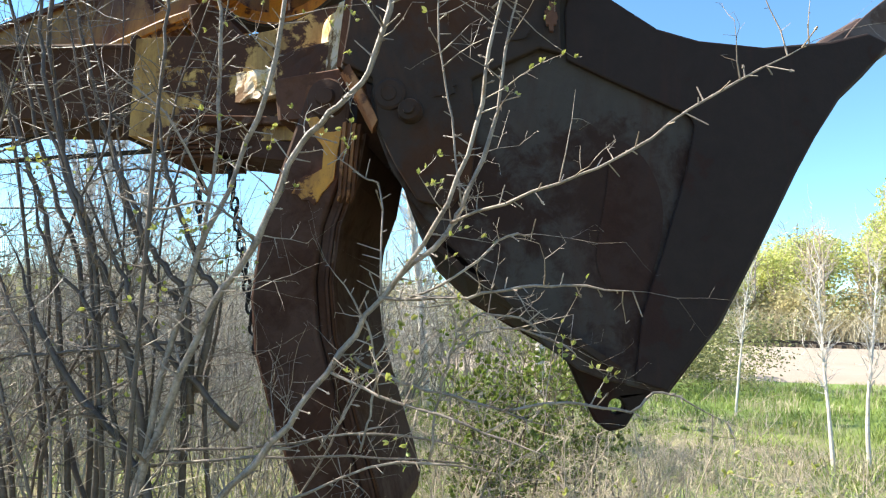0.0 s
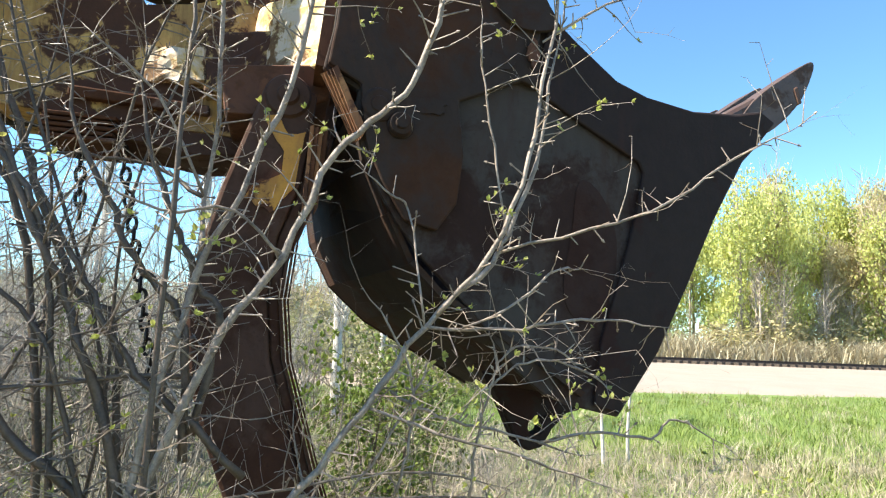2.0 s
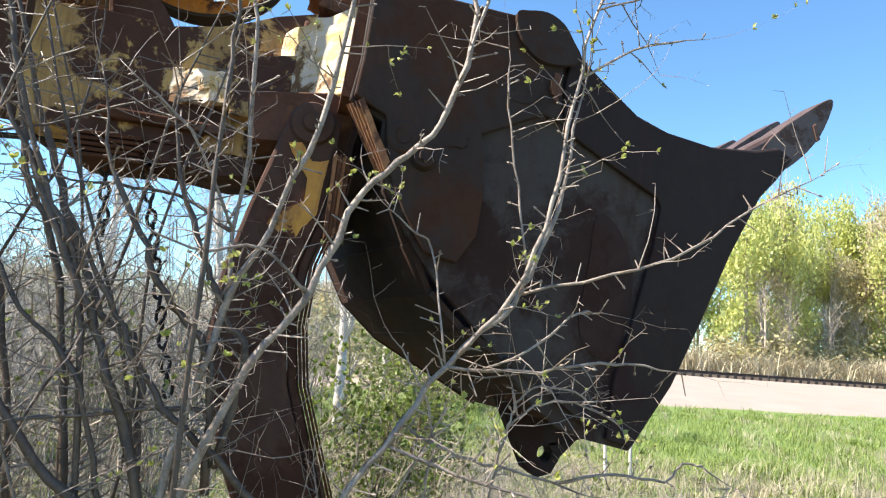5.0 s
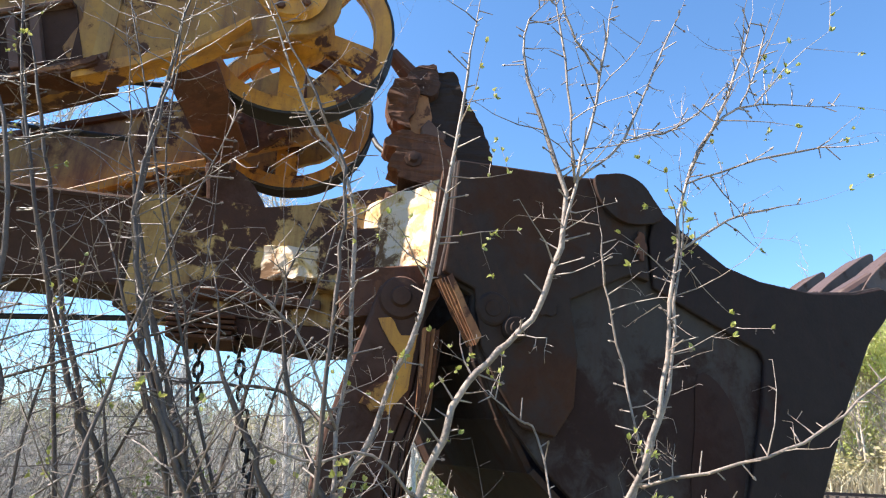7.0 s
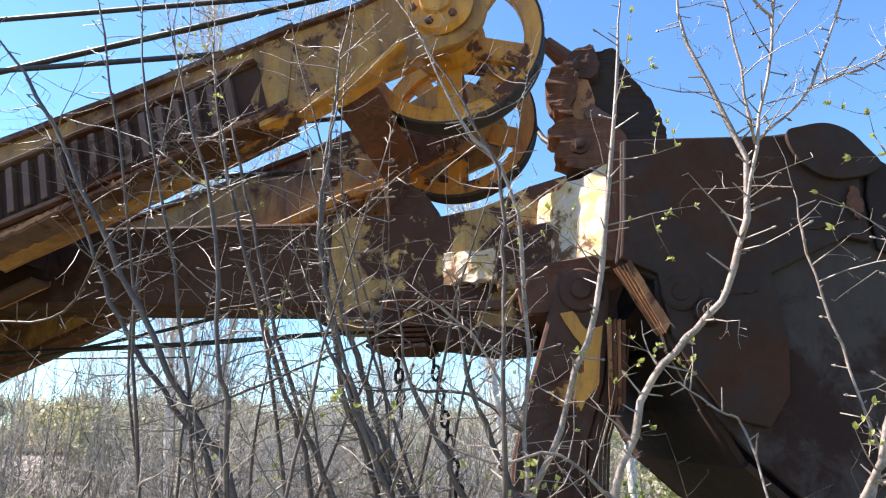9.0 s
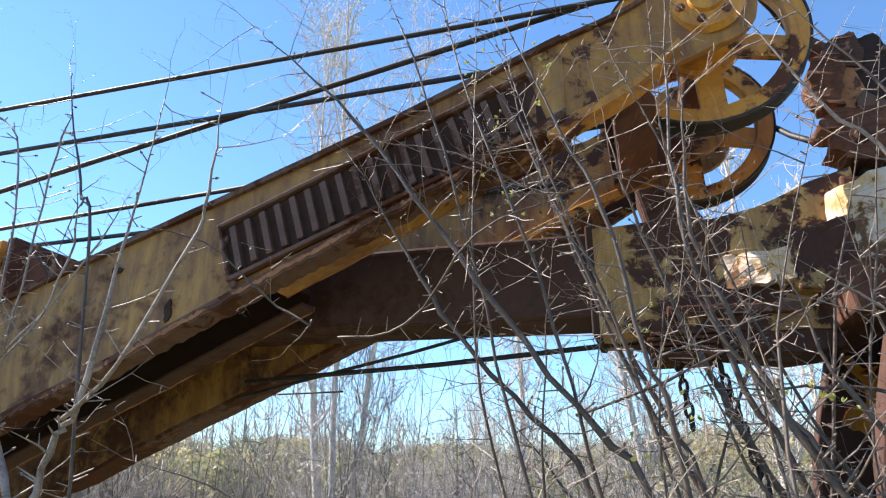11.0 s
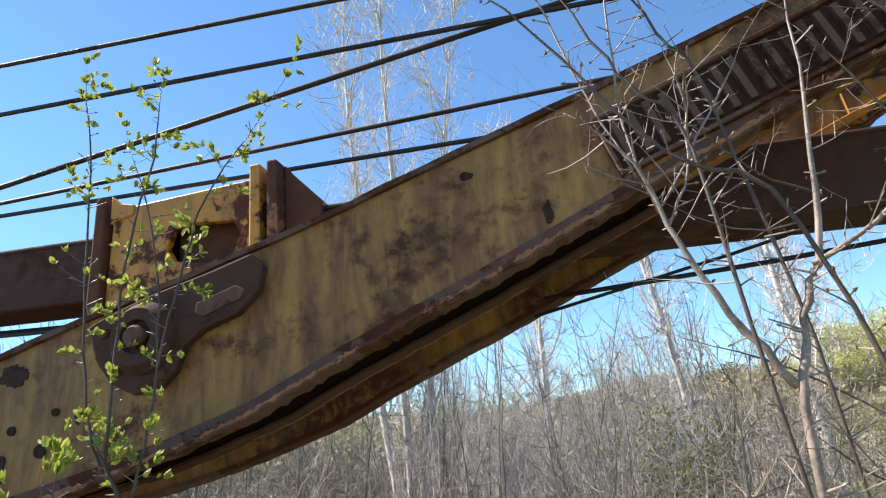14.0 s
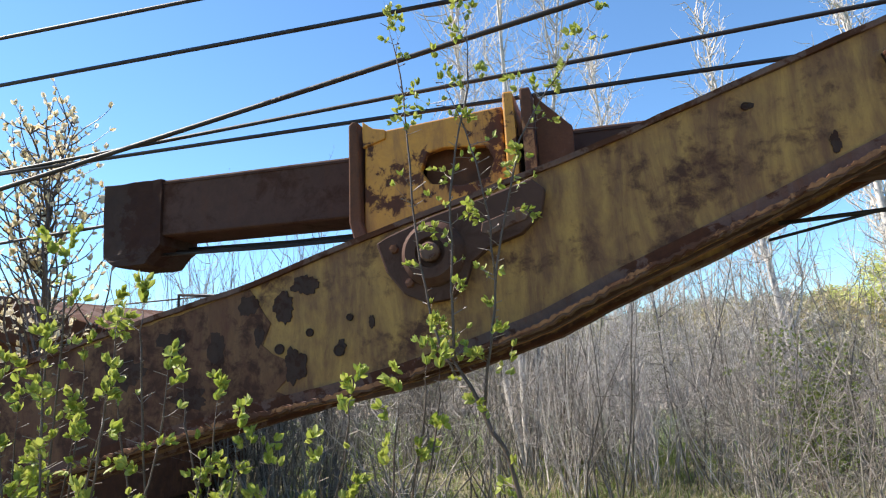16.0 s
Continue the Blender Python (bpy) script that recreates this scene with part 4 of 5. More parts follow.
road = tagged(part("gravel_bed", rd, M_GRAVEL, quick=True), "pale sunlit gravel road and railway bed", "gravel road", "", "structure")
track = thing("railway_track", "rusty railway track on a gravel bed", "railway track")
for y in (34.6, 36.05):
    rb = Build().prism([(y - 0.035, 0.63), (y + 0.035, 0.63), (y + 0.035, 0.595), (y + 0.01, 0.58), (y + 0.01, 0.50), (y + 0.07, 0.485), (y + 0.07, 0.47), (y - 0.07, 0.47), (y - 0.07, 0.485), (y - 0.01, 0.50), (y - 0.01, 0.58), (y - 0.035, 0.595)], -120, 220)
    rb.v = [(b_, a_, c_) for a_, b_, c_ in rb.v]
    part("rail", rb, M_RAIL, track)
tie_me = Build().box((0, 35.3, 0.385), (0.24, 2.6, 0.17)).mesh("sleeper")
tie_me.materials.append(M_TIE)
for i in range(150):
    t_ob = new("sleeper", tie_me)
    t_ob.parent = track
    t_ob.location = (-10 + 0.62 * i, 0, 0)

# ---- vegetation materials ----
def bark_mat(name, a, c, rough=0.8):
    return plain_mat(name, a, c, 18.0, rough, 0.5, 0.003)


def leaf_mat(name, a, c, trans=0.4):
    m = bpy.data.materials.new(name)
    m.use_nodes = True
    nt = m.node_tree
    b = nt.nodes["Principled BSDF"]
    b.inputs["Roughness"].default_value = 0.55
    geo = nt.nodes.new("ShaderNodeNewGeometry")
    col = ramp(nt, geo.outputs["Random Per Island"], [(0.0, a), (1.0, c)])
    nt.links.new(col, b.inputs["Base Color"])
    t = nt.nodes.new("ShaderNodeBsdfTranslucent")
    nt.links.new(col, t.inputs["Color"])
    mx = nt.nodes.new("ShaderNodeMixShader")
    mx.inputs[0].default_value = trans
    nt.links.new(b.outputs[0], mx.inputs[1])
    nt.links.new(t.outputs[0], mx.inputs[2])
    nt.links.new(mx.outputs[0], nt.nodes["Material Output"].inputs["Surface"])
    return m


def stem_mat(name, a, c):
    """Bark that differs from stem to stem, light grey to dark brown."""
    m, nt, b = nodes_of(name, 0.7)
    geo = nt.nodes.new("ShaderNodeNewGeometry")
    one = ramp(nt, geo.outputs["Random Per Island"], [(0.0, a), (0.45, tuple(0.6 * p + 0.4 * q for p, q in zip(a, c))), (1.0, c)])
    fine = noise_tex(nt, texco(nt), 60, 5, 0.7)
    nt.links.new(mix(nt, ramp(nt, fine, [(0.45, (0, 0, 0)), (0.7, (0.6,) * 3)]), one, a), b.inputs["Base Color"])
    bump(nt, b, fine, 0.4, 0.003)
    return m


M_BARK = bark_mat("grey_tan_bark", (0.38, 0.30, 0.25), (0.095, 0.068, 0.055), 0.5)
M_TWIGD = bark_mat("brown_grey_twigs", (0.25, 0.19, 0.155), (0.08, 0.058, 0.047), 0.5)
M_BARKD = bark_mat("dark_brown_bark", (0.125, 0.084, 0.064), (0.040, 0.026, 0.019), 0.55)
M_TWIG = bark_mat("pale_dry_twigs", (0.50, 0.42, 0.34), (0.32, 0.26, 0.21))
# lighter copy of the thicket bark, with sunlight put into the colour
M_SUNLIT_STEMS = stem_mat("thicket_stems_paled_by_sun", (0.30, 0.27, 0.255), (0.70, 0.66, 0.63))
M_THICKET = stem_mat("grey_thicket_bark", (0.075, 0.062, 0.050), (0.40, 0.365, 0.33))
M_BIRCH = bark_mat("pale_birch_bark", (0.66, 0.62, 0.58), (0.34, 0.30, 0.27))
M_LEAF = leaf_mat("fresh_green_leaves", (0.24, 0.31, 0.04), (0.40, 0.42, 0.10))
M_LEAFD = leaf_mat("dull_green_leaves", (0.10, 0.16, 0.03), (0.20, 0.24, 0.05))
M_BUD = leaf_mat("yellow_green_buds", (0.30, 0.34, 0.07), (0.44, 0.42, 0.14))
M_BLOSSOM = leaf_mat("cream_blossoms", (0.60, 0.50, 0.28), (0.80, 0.72, 0.58), 0.4)
# yellow green leaves, paled in colour to stand in for distance haze
M_WOODS = leaf_mat("spring_leaves_paled_by_haze", (0.42, 0.46, 0.13), (0.64, 0.64, 0.27), 0.5)
M_WOODS2 = leaf_mat("budding_woods_leaves", (0.38, 0.32, 0.18), (0.50, 0.45, 0.24), 0.45)
M_OLIVE = leaf_mat("olive_budding_leaves", (0.13, 0.14, 0.06), (0.30, 0.29, 0.12), 0.35)
M_WOODS3 = leaf_mat("grey_olive_woods", (0.20, 0.20, 0.10), (0.36, 0.34, 0.18), 0.4)
M_STRAW = leaf_mat("dry_straw", (0.33, 0.285, 0.19), (0.50, 0.44, 0.31), 0.3)
M_BLADE = leaf_mat("grass_blades", (0.13, 0.20, 0.03), (0.27, 0.32, 0.09), 0.3)


# ---- vegetation helpers ----
def smooth_line(pts, per=5):
    """A rounded line through a few nodes."""
    P = [Vector(p) for p in pts]
    Q = [2 * P[0] - P[1]] + P + [2 * P[-1] - P[-2]]
    out = []
    for i in range(1, len(Q) - 2):
        a, b, c, d = Q[i - 1:i + 3]
        for k in range(per):
            t = k / per
            out.append(0.5 * (2 * b + (c - a) * t + (2 * a - 5 * b + 4 * c - d) * t * t + (3 * b - a - 3 * c + d) * t ** 3))
    return out + [P[-1]]


def rand_dir(rng):
    while True:
        v = Vector((rng.uniform(-1, 1), rng.uniform(-1, 1), rng.uniform(-1, 1)))
        if 0.1 < v.length < 1:
            return v.normalized()


def add_leaf(b, p, d, size, rng):
    """One leaf of two halves folded along the midrib."""
    side = d.cross(rand_dir(rng)).normalized() * size * 0.27
    up = side.cross(d).normalized() * size * 0.10
    o = len(b.v)
    b.v += [tuple(p), tuple(p + d * size * 0.32 + side + up), tuple(p + d * size * 0.72 + side * 0.85 + up), tuple(p + d * size), tuple(p + d * size * 0.72 - side * 0.85 + up), tuple(p + d * size * 0.32 - side + up)]
    b.f += [(o, o + 1, o + 2, o + 3), (o, o + 3, o + 4, o + 5)]


def add_flake(b, p, d, size, rng):
    """One far leaf clump of four corners."""
    side = d.cross(rand_dir(rng)).normalized() * size * 0.3
    o = len(b.v)
    b.v += [tuple(p), tuple(p + d * size * 0.5 + side), tuple(p + d * size), tuple(p + d * size * 0.5 - side)]
    b.f.append((o, o + 1, o + 2, o + 3))


def add_tuft(b, p, d, n, size, rng):
    for _ in range(n):
        add_leaf(b, p, (d + rand_dir(rng) * 0.7 + Vector((0, 0, 0.5))).normalized(), size * rng.uniform(0.6, 1.2), rng)


def twig(b, p, d, length, r, depth, rng, leaves=None, leaf=0.02, leaf_n=3, rise=0.15, n=4):
    """A crooked twig with smaller ones and short spurs on it."""
    k = max(3, int(length / 0.05))
    k = min(k, 9)
    pts, q = [p], d.normalized()
    for i in range(k):
        q = (q + rand_dir(rng) * 0.22 + Vector((0, 0, rise * 0.3))).normalized()
        pts.append(pts[-1] + q * length / k)
    rad = [r * (1 - 0.75 * i / k) for i in range(k + 1)]
    b.tube(pts, rad, n, cap=False)
    for i in range(1, k + 1):
        side = (q.cross(rand_dir(rng)).normalized() + q * rng.uniform(0.15, 0.7)).normalized()
        if depth > 0 and rng.random() < 0.75:
            twig(b, pts[i], side, length * rng.uniform(0.35, 0.6), r * 0.55, depth - 1, rng, leaves, leaf, leaf_n, rise, max(3, n - 1))
        elif rng.random() < 0.8:
            e = pts[i] + side * rng.uniform(0.008, 0.03)
            b.tube([pts[i], e], [r * 0.5, r * 0.35], 3, cap=False)
        if leaves is not None and rng.random() < 0.5:
            add_tuft(leaves, pts[i], side, leaf_n, leaf, rng)
    if leaves is not None:
        add_tuft(leaves, pts[-1], q, leaf_n + 1, leaf, rng)


def limb(parent, pts, r0, r1, seed, mat, twigs, leaves=None, density=5.0, tl=0.16, leaf=0.02, name="stem", bare_low=0.9):
    """A main stem through nodes; side twigs go into the builder twigs."""
    rng = random.Random(seed)
    line = smooth_line(pts, 4)
    line = [p + rand_dir(rng) * (0.0025 + r0 * 0.3) * (0 if i == 0 else 1) for i, p in enumerate(line)]
    r0, r1 = r0 * 0.82, r1 * 0.85
    density *= 0.62
    m = len(line) - 1
    r1 = max(r1, 0.0024)
    rad = [(r0 + (r1 - r0) * i / m) * rng.uniform(0.88, 1.14) for i in range(m + 1)]
    if r1 < 0.0085:
        rad = [r * min(1.0, 0.22 + (m - i) / (0.28 * m)) for i, r in enumerate(rad)]
    part(name, Build().tube(line, rad, 7), mat, parent, smooth=True, quick=True)
    for i in range(1, m + 1):
        seg = line[i] - line[i - 1]
        if line[i].z < bare_low:
            continue
        cnt = 30 * seg.length
        while rng.random() < cnt:
            cnt -= 1
            p = line[i - 1].lerp(line[i], rng.random())
            e = p + (seg.cross(rand_dir(rng)).normalized() + seg.normalized() * 0.4).normalized() * (rad[i] + rng.choice((0.010, 0.016, 0.022, 0.034, 0.052)) * rng.uniform(0.7, 1.2))
            twigs.tube([p, e], [max(0.0016, min(0.0026, rad[i] * 0.45)), 0.0012], 4, cap=False)
            if rng.random() < 0.3:
                twigs.tube([e, e + (e - p).normalized() * 0.007], [0.0034, 0.0014], 5, cap=False)
        cnt = density * seg.length
        while rng.random() < cnt:
            cnt -= 1
            d = (seg.normalized() * 0.35 + seg.cross(rand_dir(rng)).normalized()).normalized()
            twig(twigs, line[i - 1].lerp(line[i], rng.random()), d, tl * rng.uniform(0.35, 1.3), max(0.0017, rad[i] * 0.34), 1 if rng.random() < 0.6 else 0, rng, leaves, leaf)
    if leaves is not None and leaf > 0.02:
        add_tuft(leaves, line[-1], (line[-1] - line[-2]).normalized(), 8, leaf * 1.15, rng)
    if leaves is not None or r1 < 0.0085:
        twig(twigs, line[-1], line[-1] - line[-2], tl, rad[-1], 1, rng, leaves, leaf)


def close_shrub(name, label, category, limbs, mat, seed, density=5.0, tl=0.16, leaf_mat_=None, leaf=0.02, few_leaves=0.0):
    s = thing(name, label, category)
    tw = Build()
    lv = Build() if leaf_mat_ else None
    for i, (r0, r1, pts) in enumerate(limbs):
        rng = random.Random(seed + i)
        own = lv if (lv is not None and (few_leaves >= 1 or rng.random() < few_leaves)) else None
        limb(s, pts, r0, r1, seed * 31 + i, mat, tw, own, density, tl, leaf)
    tagged(part("twig_mass", tw, M_BARK if mat is M_BARK else M_TWIGD, s, quick=True), kind="stuff")
    if lv is not None and lv.v:
        tagged(part("leaves", lv, leaf_mat_, s, quick=True), kind="stuff")
    return s


# ---- thorny shrub in front of the bucket ----
close_shrub("thorn_shrub", "leafless thorny shrub with pale bark and few buds", "shrub", [
    (0.012, 0.011, [(1.84, -0.36, -0.05), (1.85, -0.36, 0.4), (1.87, -0.36, 0.70), (1.89, -0.37, 0.84)]),
    (0.010, 0.0045, [(1.88, -0.37, 0.80), (2.03, -0.38, 0.83), (2.20, -0.38, 1.0), (2.32, -0.38, 1.16), (2.43, -0.38, 1.32), (2.57, -0.38, 1.46), (2.60, -0.38, 1.52), (2.66, -0.38, 1.67), (2.70, -0.38, 1.93), (2.73, -0.38, 2.10)]),
    (0.011, 0.006, [(1.88, -0.37, 0.80), (1.93, -0.37, 1.0), (2.04, -0.38, 1.29), (2.14, -0.38, 1.44), (2.23, -0.38, 1.66), (2.32, -0.38, 1.75), (2.40, -0.38, 1.87), (2.44, -0.39, 2.09), (2.34, -0.38, 2.46), (2.40, -0.38, 2.62)]),
    (0.010, 0.005, [(1.86, -0.36, 0.75), (1.91, -0.36, 1.03), (1.99, -0.35, 1.40), (2.07, -0.35, 1.62), (2.15, -0.35, 1.88), (2.20, -0.37, 2.30), (2.23, -0.38, 2.60)]),
    (0.005, 0.0015, [(2.43, -0.38, 1.32), (2.59, -0.42, 1.32), (2.70, -0.42, 1.34), (2.82, -0.42, 1.35), (2.98, -0.42, 1.34)]),
    (0.004, 0.0015, [(2.58, -0.40, 1.48), (2.80, -0.48, 1.55), (2.94, -0.48, 1.61), (3.09, -0.48, 1.72), (3.28, -0.48, 1.82)]),
    (0.003, 0.002, [(2.60, -0.38, 1.52), (2.57, -0.36, 1.72), (2.54, -0.36, 1.90), (2.53, -0.36, 2.05)]),
    (0.003, 0.002, [(2.43, -0.38, 1.32), (2.40, -0.30, 1.57), (2.36, -0.30, 1.60), (2.28, -0.30, 1.66)]),
    (0.0035, 0.0015, [(2.50, -0.41, 1.32), (2.62, -0.42, 1.38), (2.70, -0.42, 1.45), (2.77, -0.42, 1.45)]),
    (0.006, 0.005, [(1.99, -0.35, 1.40), (1.98, -0.30, 1.56), (1.99, -0.30, 1.79), (1.96, -0.30, 2.10), (1.84, -0.30, 2.28), (1.71, -0.30, 2.58)]),
    (0.007, 0.003, [(2.45, -0.38, 1.34), (2.55, -0.42, 1.47), (2.63, -0.42, 1.68), (2.67, -0.42, 1.92), (2.73, -0.42, 2.17), (2.87, -0.42, 2.35), (3.15, -0.42, 2.39)]),
    (0.004, 0.0015, [(2.73, -0.42, 2.17), (2.84, -0.42, 2.38), (2.94, -0.42, 2.64)]),
    (0.005, 0.003, [(2.40, -0.38, 1.87), (2.46, -0.40, 2.11), (2.53, -0.40, 2.41), (2.57, -0.40, 2.64)]),
    (0.004, 0.002, [(2.46, -0.40, 2.12), (2.58, -0.40, 2.24), (2.67, -0.40, 2.45), (2.77, -0.40, 2.67)]),
    (0.003, 0.0015, [(2.71, -0.43, 2.13), (2.88, -0.45, 2.20), (3.10, -0.45, 2.27)]),
    (0.004, 0.0015, [(2.46, -0.40, 2.12), (2.44, -0.42, 2.35), (2.40, -0.44, 2.66)]),
    (0.003, 0.0012, [(2.87, -0.42, 2.35), (2.93, -0.40, 2.46), (3.00, -0.40, 2.64)]),
    (0.0035, 0.0012, [(2.66, -0.41, 1.95), (2.80, -0.44, 2.05), (2.97, -0.46, 2.10)]),
    (0.003, 0.0012, [(2.58, -0.40, 2.24), (2.72, -0.38, 2.30), (2.86, -0.36, 2.42)]),
    (0.0035, 0.0012, [(2.53, -0.40, 2.41), (2.45, -0.42, 2.52), (2.42, -0.42, 2.68)]),
    (0.004, 0.0015, [(2.14, -0.38, 1.44), (2.05, -0.42, 1.52), (1.93, -0.45, 1.50), (1.80, -0.46, 1.56)]),
    (0.004, 0.0015, [(2.32, -0.38, 1.16), (2.45, -0.45, 1.12), (2.62, -0.48, 1.08), (2.80, -0.5, 1.02)]),
    (0.005, 0.0015, [(2.03, -0.38, 0.83), (2.2, -0.30, 0.86), (2.45, -0.25, 0.95), (2.75, -0.25, 0.93)]),
    (0.004, 0.0015, [(1.98, -0.30, 1.56), (1.88, -0.35, 1.75), (1.74, -0.38, 1.86)]),
    (0.0045, 0.0015, [(2.37, -0.36, 1.19), (2.45, -0.36, 1.15), (2.56, -0.36, 1.12), (2.69, -0.36, 1.09), (2.80, -0.36, 1.06)]),
    (0.0035, 0.0015, [(2.54, -0.36, 0.98), (2.56, -0.36, 1.12), (2.58, -0.36, 1.20), (2.59, -0.36, 1.25), (2.57, -0.36, 1.33)]),
    (0.0030, 0.0015, [(2.58, -0.36, 1.20), (2.64, -0.36, 1.25), (2.73, -0.36, 1.26), (2.81, -0.36, 1.23), (2.86, -0.36, 1.20)]),
    (0.0030, 0.0015, [(2.59, -0.36, 1.25), (2.65, -0.36, 1.29), (2.73, -0.36, 1.28), (2.79, -0.36, 1.24)]),
    (0.0040, 0.0015, [(2.69, -0.36, 1.09), (2.83, -0.36, 1.11), (2.95, -0.36, 1.10), (3.02, -0.36, 1.14), (3.15, -0.36, 1.08)]),
    (0.0030, 0.0015, [(2.30, -0.36, 0.99), (2.38, -0.36, 1.11), (2.43, -0.36, 1.21), (2.45, -0.36, 1.27)]),
    (0.0035, 0.0015, [(2.39, -0.36, 0.99), (2.41, -0.36, 1.07), (2.42, -0.36, 1.18), (2.38, -0.36, 1.29), (2.30, -0.36, 1.40)]),
], M_BARK, 11, 15.0, 0.17, M_BUD, 0.013, 0.25)

close_shrub("thorn_shrub", "leafless dark stemmed shrub under the stick", "shrub", [
    (0.013, 0.008, [(1.84, -0.04, -0.05), (1.83, -0.05, 0.5), (1.81, -0.05, 1.06), (1.78, -0.05, 1.30), (1.69, -0.05, 1.38), (1.60, -0.05, 1.58), (1.53, -0.05, 1.75), (1.42, -0.08, 2.10), (1.36, -0.1, 2.4)]),
    (0.006, 0.003, [(1.98, -0.30, 1.56), (1.85, -0.20, 1.64), (1.72, -0.20, 1.65), (1.55, -0.20, 1.65)]),
    (0.009, 0.004, [(1.82, -0.30, -0.05), (1.78, -0.33, 0.9), (1.72, -0.35, 1.43), (1.66, -0.35, 1.57), (1.57, -0.35, 1.80), (1.52, -0.35, 2.03), (1.54, -0.35, 2.24), (1.54, -0.35, 2.50)]),
    (0.010, 0.005, [(1.62, -0.1, -0.05), (1.58, -0.1, 0.9), (1.50, -0.10, 1.41), (1.42, -0.10, 1.57), (1.33, -0.10, 1.79), (1.22, -0.10, 2.12), (1.12, -0.10, 2.43), (1.03, -0.10, 2.63)]),
    (0.011, 0.006, [(1.75, -0.15, -0.05), (1.68, -0.15, 0.55), (1.52, -0.12, 0.95), (1.30, -0.1, 1.28), (1.05, 0.0, 1.6)]),
    (0.010, 0.006, [(1.90, -0.1, -0.05), (1.96, -0.1, 0.5), (1.90, -0.1, 1.0), (1.94, -0.1, 1.45)]),
    (0.013, 0.008, [(1.96, -0.30, -0.05), (1.92, -0.32, 0.6), (1.88, -0.35, 1.0), (1.83, -0.35, 1.18), (1.76, -0.35, 1.35), (1.70, -0.35, 1.47), (1.60, -0.34, 1.66), (1.48, -0.33, 1.92)]),
    (0.010, 0.005, [(2.10, -0.33, 1.02), (1.97, -0.35, 1.15), (1.88, -0.35, 1.23), (1.81, -0.35, 1.35), (1.75, -0.35, 1.46), (1.66, -0.34, 1.62)]),
    (0.010, 0.006, [(1.99, -0.34, 1.05), (1.97, -0.35, 1.29), (1.92, -0.35, 1.37), (1.86, -0.35, 1.44), (1.82, -0.35, 1.53), (1.75, -0.34, 1.66), (1.70, -0.33, 1.86)]),
    (0.010, 0.006, [(2.00, -0.34, 1.10), (2.03, -0.34, 1.31), (1.99, -0.34, 1.38), (1.95, -0.34, 1.46), (1.92, -0.34, 1.54), (1.86, -0.33, 1.68), (1.84, -0.32, 1.9)]),
    (0.015, 0.008, [(2.05, -0.36, -0.05), (2.03, -0.36, 0.5), (1.92, -0.36, 0.86), (1.81, -0.35, 1.0), (1.70, -0.35, 1.11), (1.60, -0.35, 1.25), (1.50, -0.33, 1.42)]),
    (0.006, 0.004, [(2.00, -0.34, 1.2), (1.95, -0.35, 1.21), (1.77, -0.35, 1.19), (1.60, -0.35, 1.17), (1.42, -0.3, 1.15)]),
    (0.007, 0.004, [(1.86, -0.35, 0.9), (1.79, -0.35, 1.11), (1.74, -0.35, 1.27), (1.64, -0.35, 1.37), (1.57, -0.34, 1.48), (1.50, -0.33, 1.7)]),
], M_BARKD, 23, 18.0, 0.24)

tangle = []
rng = random.Random(77)
for k in range(7):
    x0, y0 = rng.uniform(0.9, 2.05), rng.uniform(-0.5, -0.05)
    lean, top = rng.uniform(-0.75, 0.75), rng.uniform(0.85, 1.55)
    tangle.append((rng.uniform(0.005, 0.009), 0.003, [(x0 + lean * f * f ** 0.5 + rng.uniform(-0.04, 0.04), y0 + rng.uniform(-0.06, 0.06), -0.05 + top * f) for f in (0, 0.3, 0.55, 0.8, 1.0)]))
for k in range(7):
    z0 = rng.uniform(0.35, 0.95)
    tangle.append((0.0045, 0.0025, [(1.85 + 0.28 * i, -0.30 + rng.uniform(-0.12, 0.12), z0 + 0.05 * i * rng.uniform(-0.6, 1.2) + 0.06 * (i == 2)) for i in range(4)]))
close_shrub("thorn_shrub", "tangled leafless thorny shrub with crossing brown stems", "shrub", tangle, M_TWIGD, 83, 17.0, 0.26, M_BUD, 0.012, 0.12)

crossing = []
rng = random.Random(191)
for k in range(9):
    x0, y0 = rng.uniform(0.75, 2.0), rng.uniform(-0.6, -0.1)
    lean, top = rng.uniform(-0.85, 0.45), rng.uniform(2.0, 3.0)
    crossing.append((rng.uniform(0.005, 0.0085), 0.0026, [(x0 + lean * f ** 1.6 + rng.uniform(-0.05, 0.05), y0 + rng.uniform(-0.05, 0.05), -0.05 + top * f) for f in (0, 0.25, 0.45, 0.62, 0.8, 1.0)]))
for k in range(6):
    x0, z0, run = rng.uniform(0.5, 1.7), rng.uniform(1.0, 2.1), rng.choice((-0.7, -0.5, 0.5, 0.65))
    crossing.append((0.0042, 0.0020, [(x0 + run * f, -0.35 + rng.uniform(-0.1, 0.1), z0 + 0.28 * f + rng.uniform(-0.05, 0.05)) for f in (0, 0.3, 0.65, 1.0)]))
for k in range(3):
    x0, y0 = rng.uniform(1.2, 1.9), rng.uniform(-0.55, -0.2)
    lean, top = rng.uniform(-1.0, -0.5), rng.uniform(2.9, 3.6)
    crossing.append((rng.uniform(0.006, 0.0085), 0.0026, [(x0 + lean * f ** 1.5 + rng.uniform(-0.04, 0.04), y0 + rng.uniform(-0.05, 0.05), -0.05 + top * f) for f in (0, 0.25, 0.45, 0.62, 0.8, 1.0)]))
close_shrub("thorn_shrub", "leafless thorny shrub of thin crossing stems before the stick", "shrub", crossing, M_BARKD, 97, 10.0, 0.20, M_BUD, 0.012, 0.1)

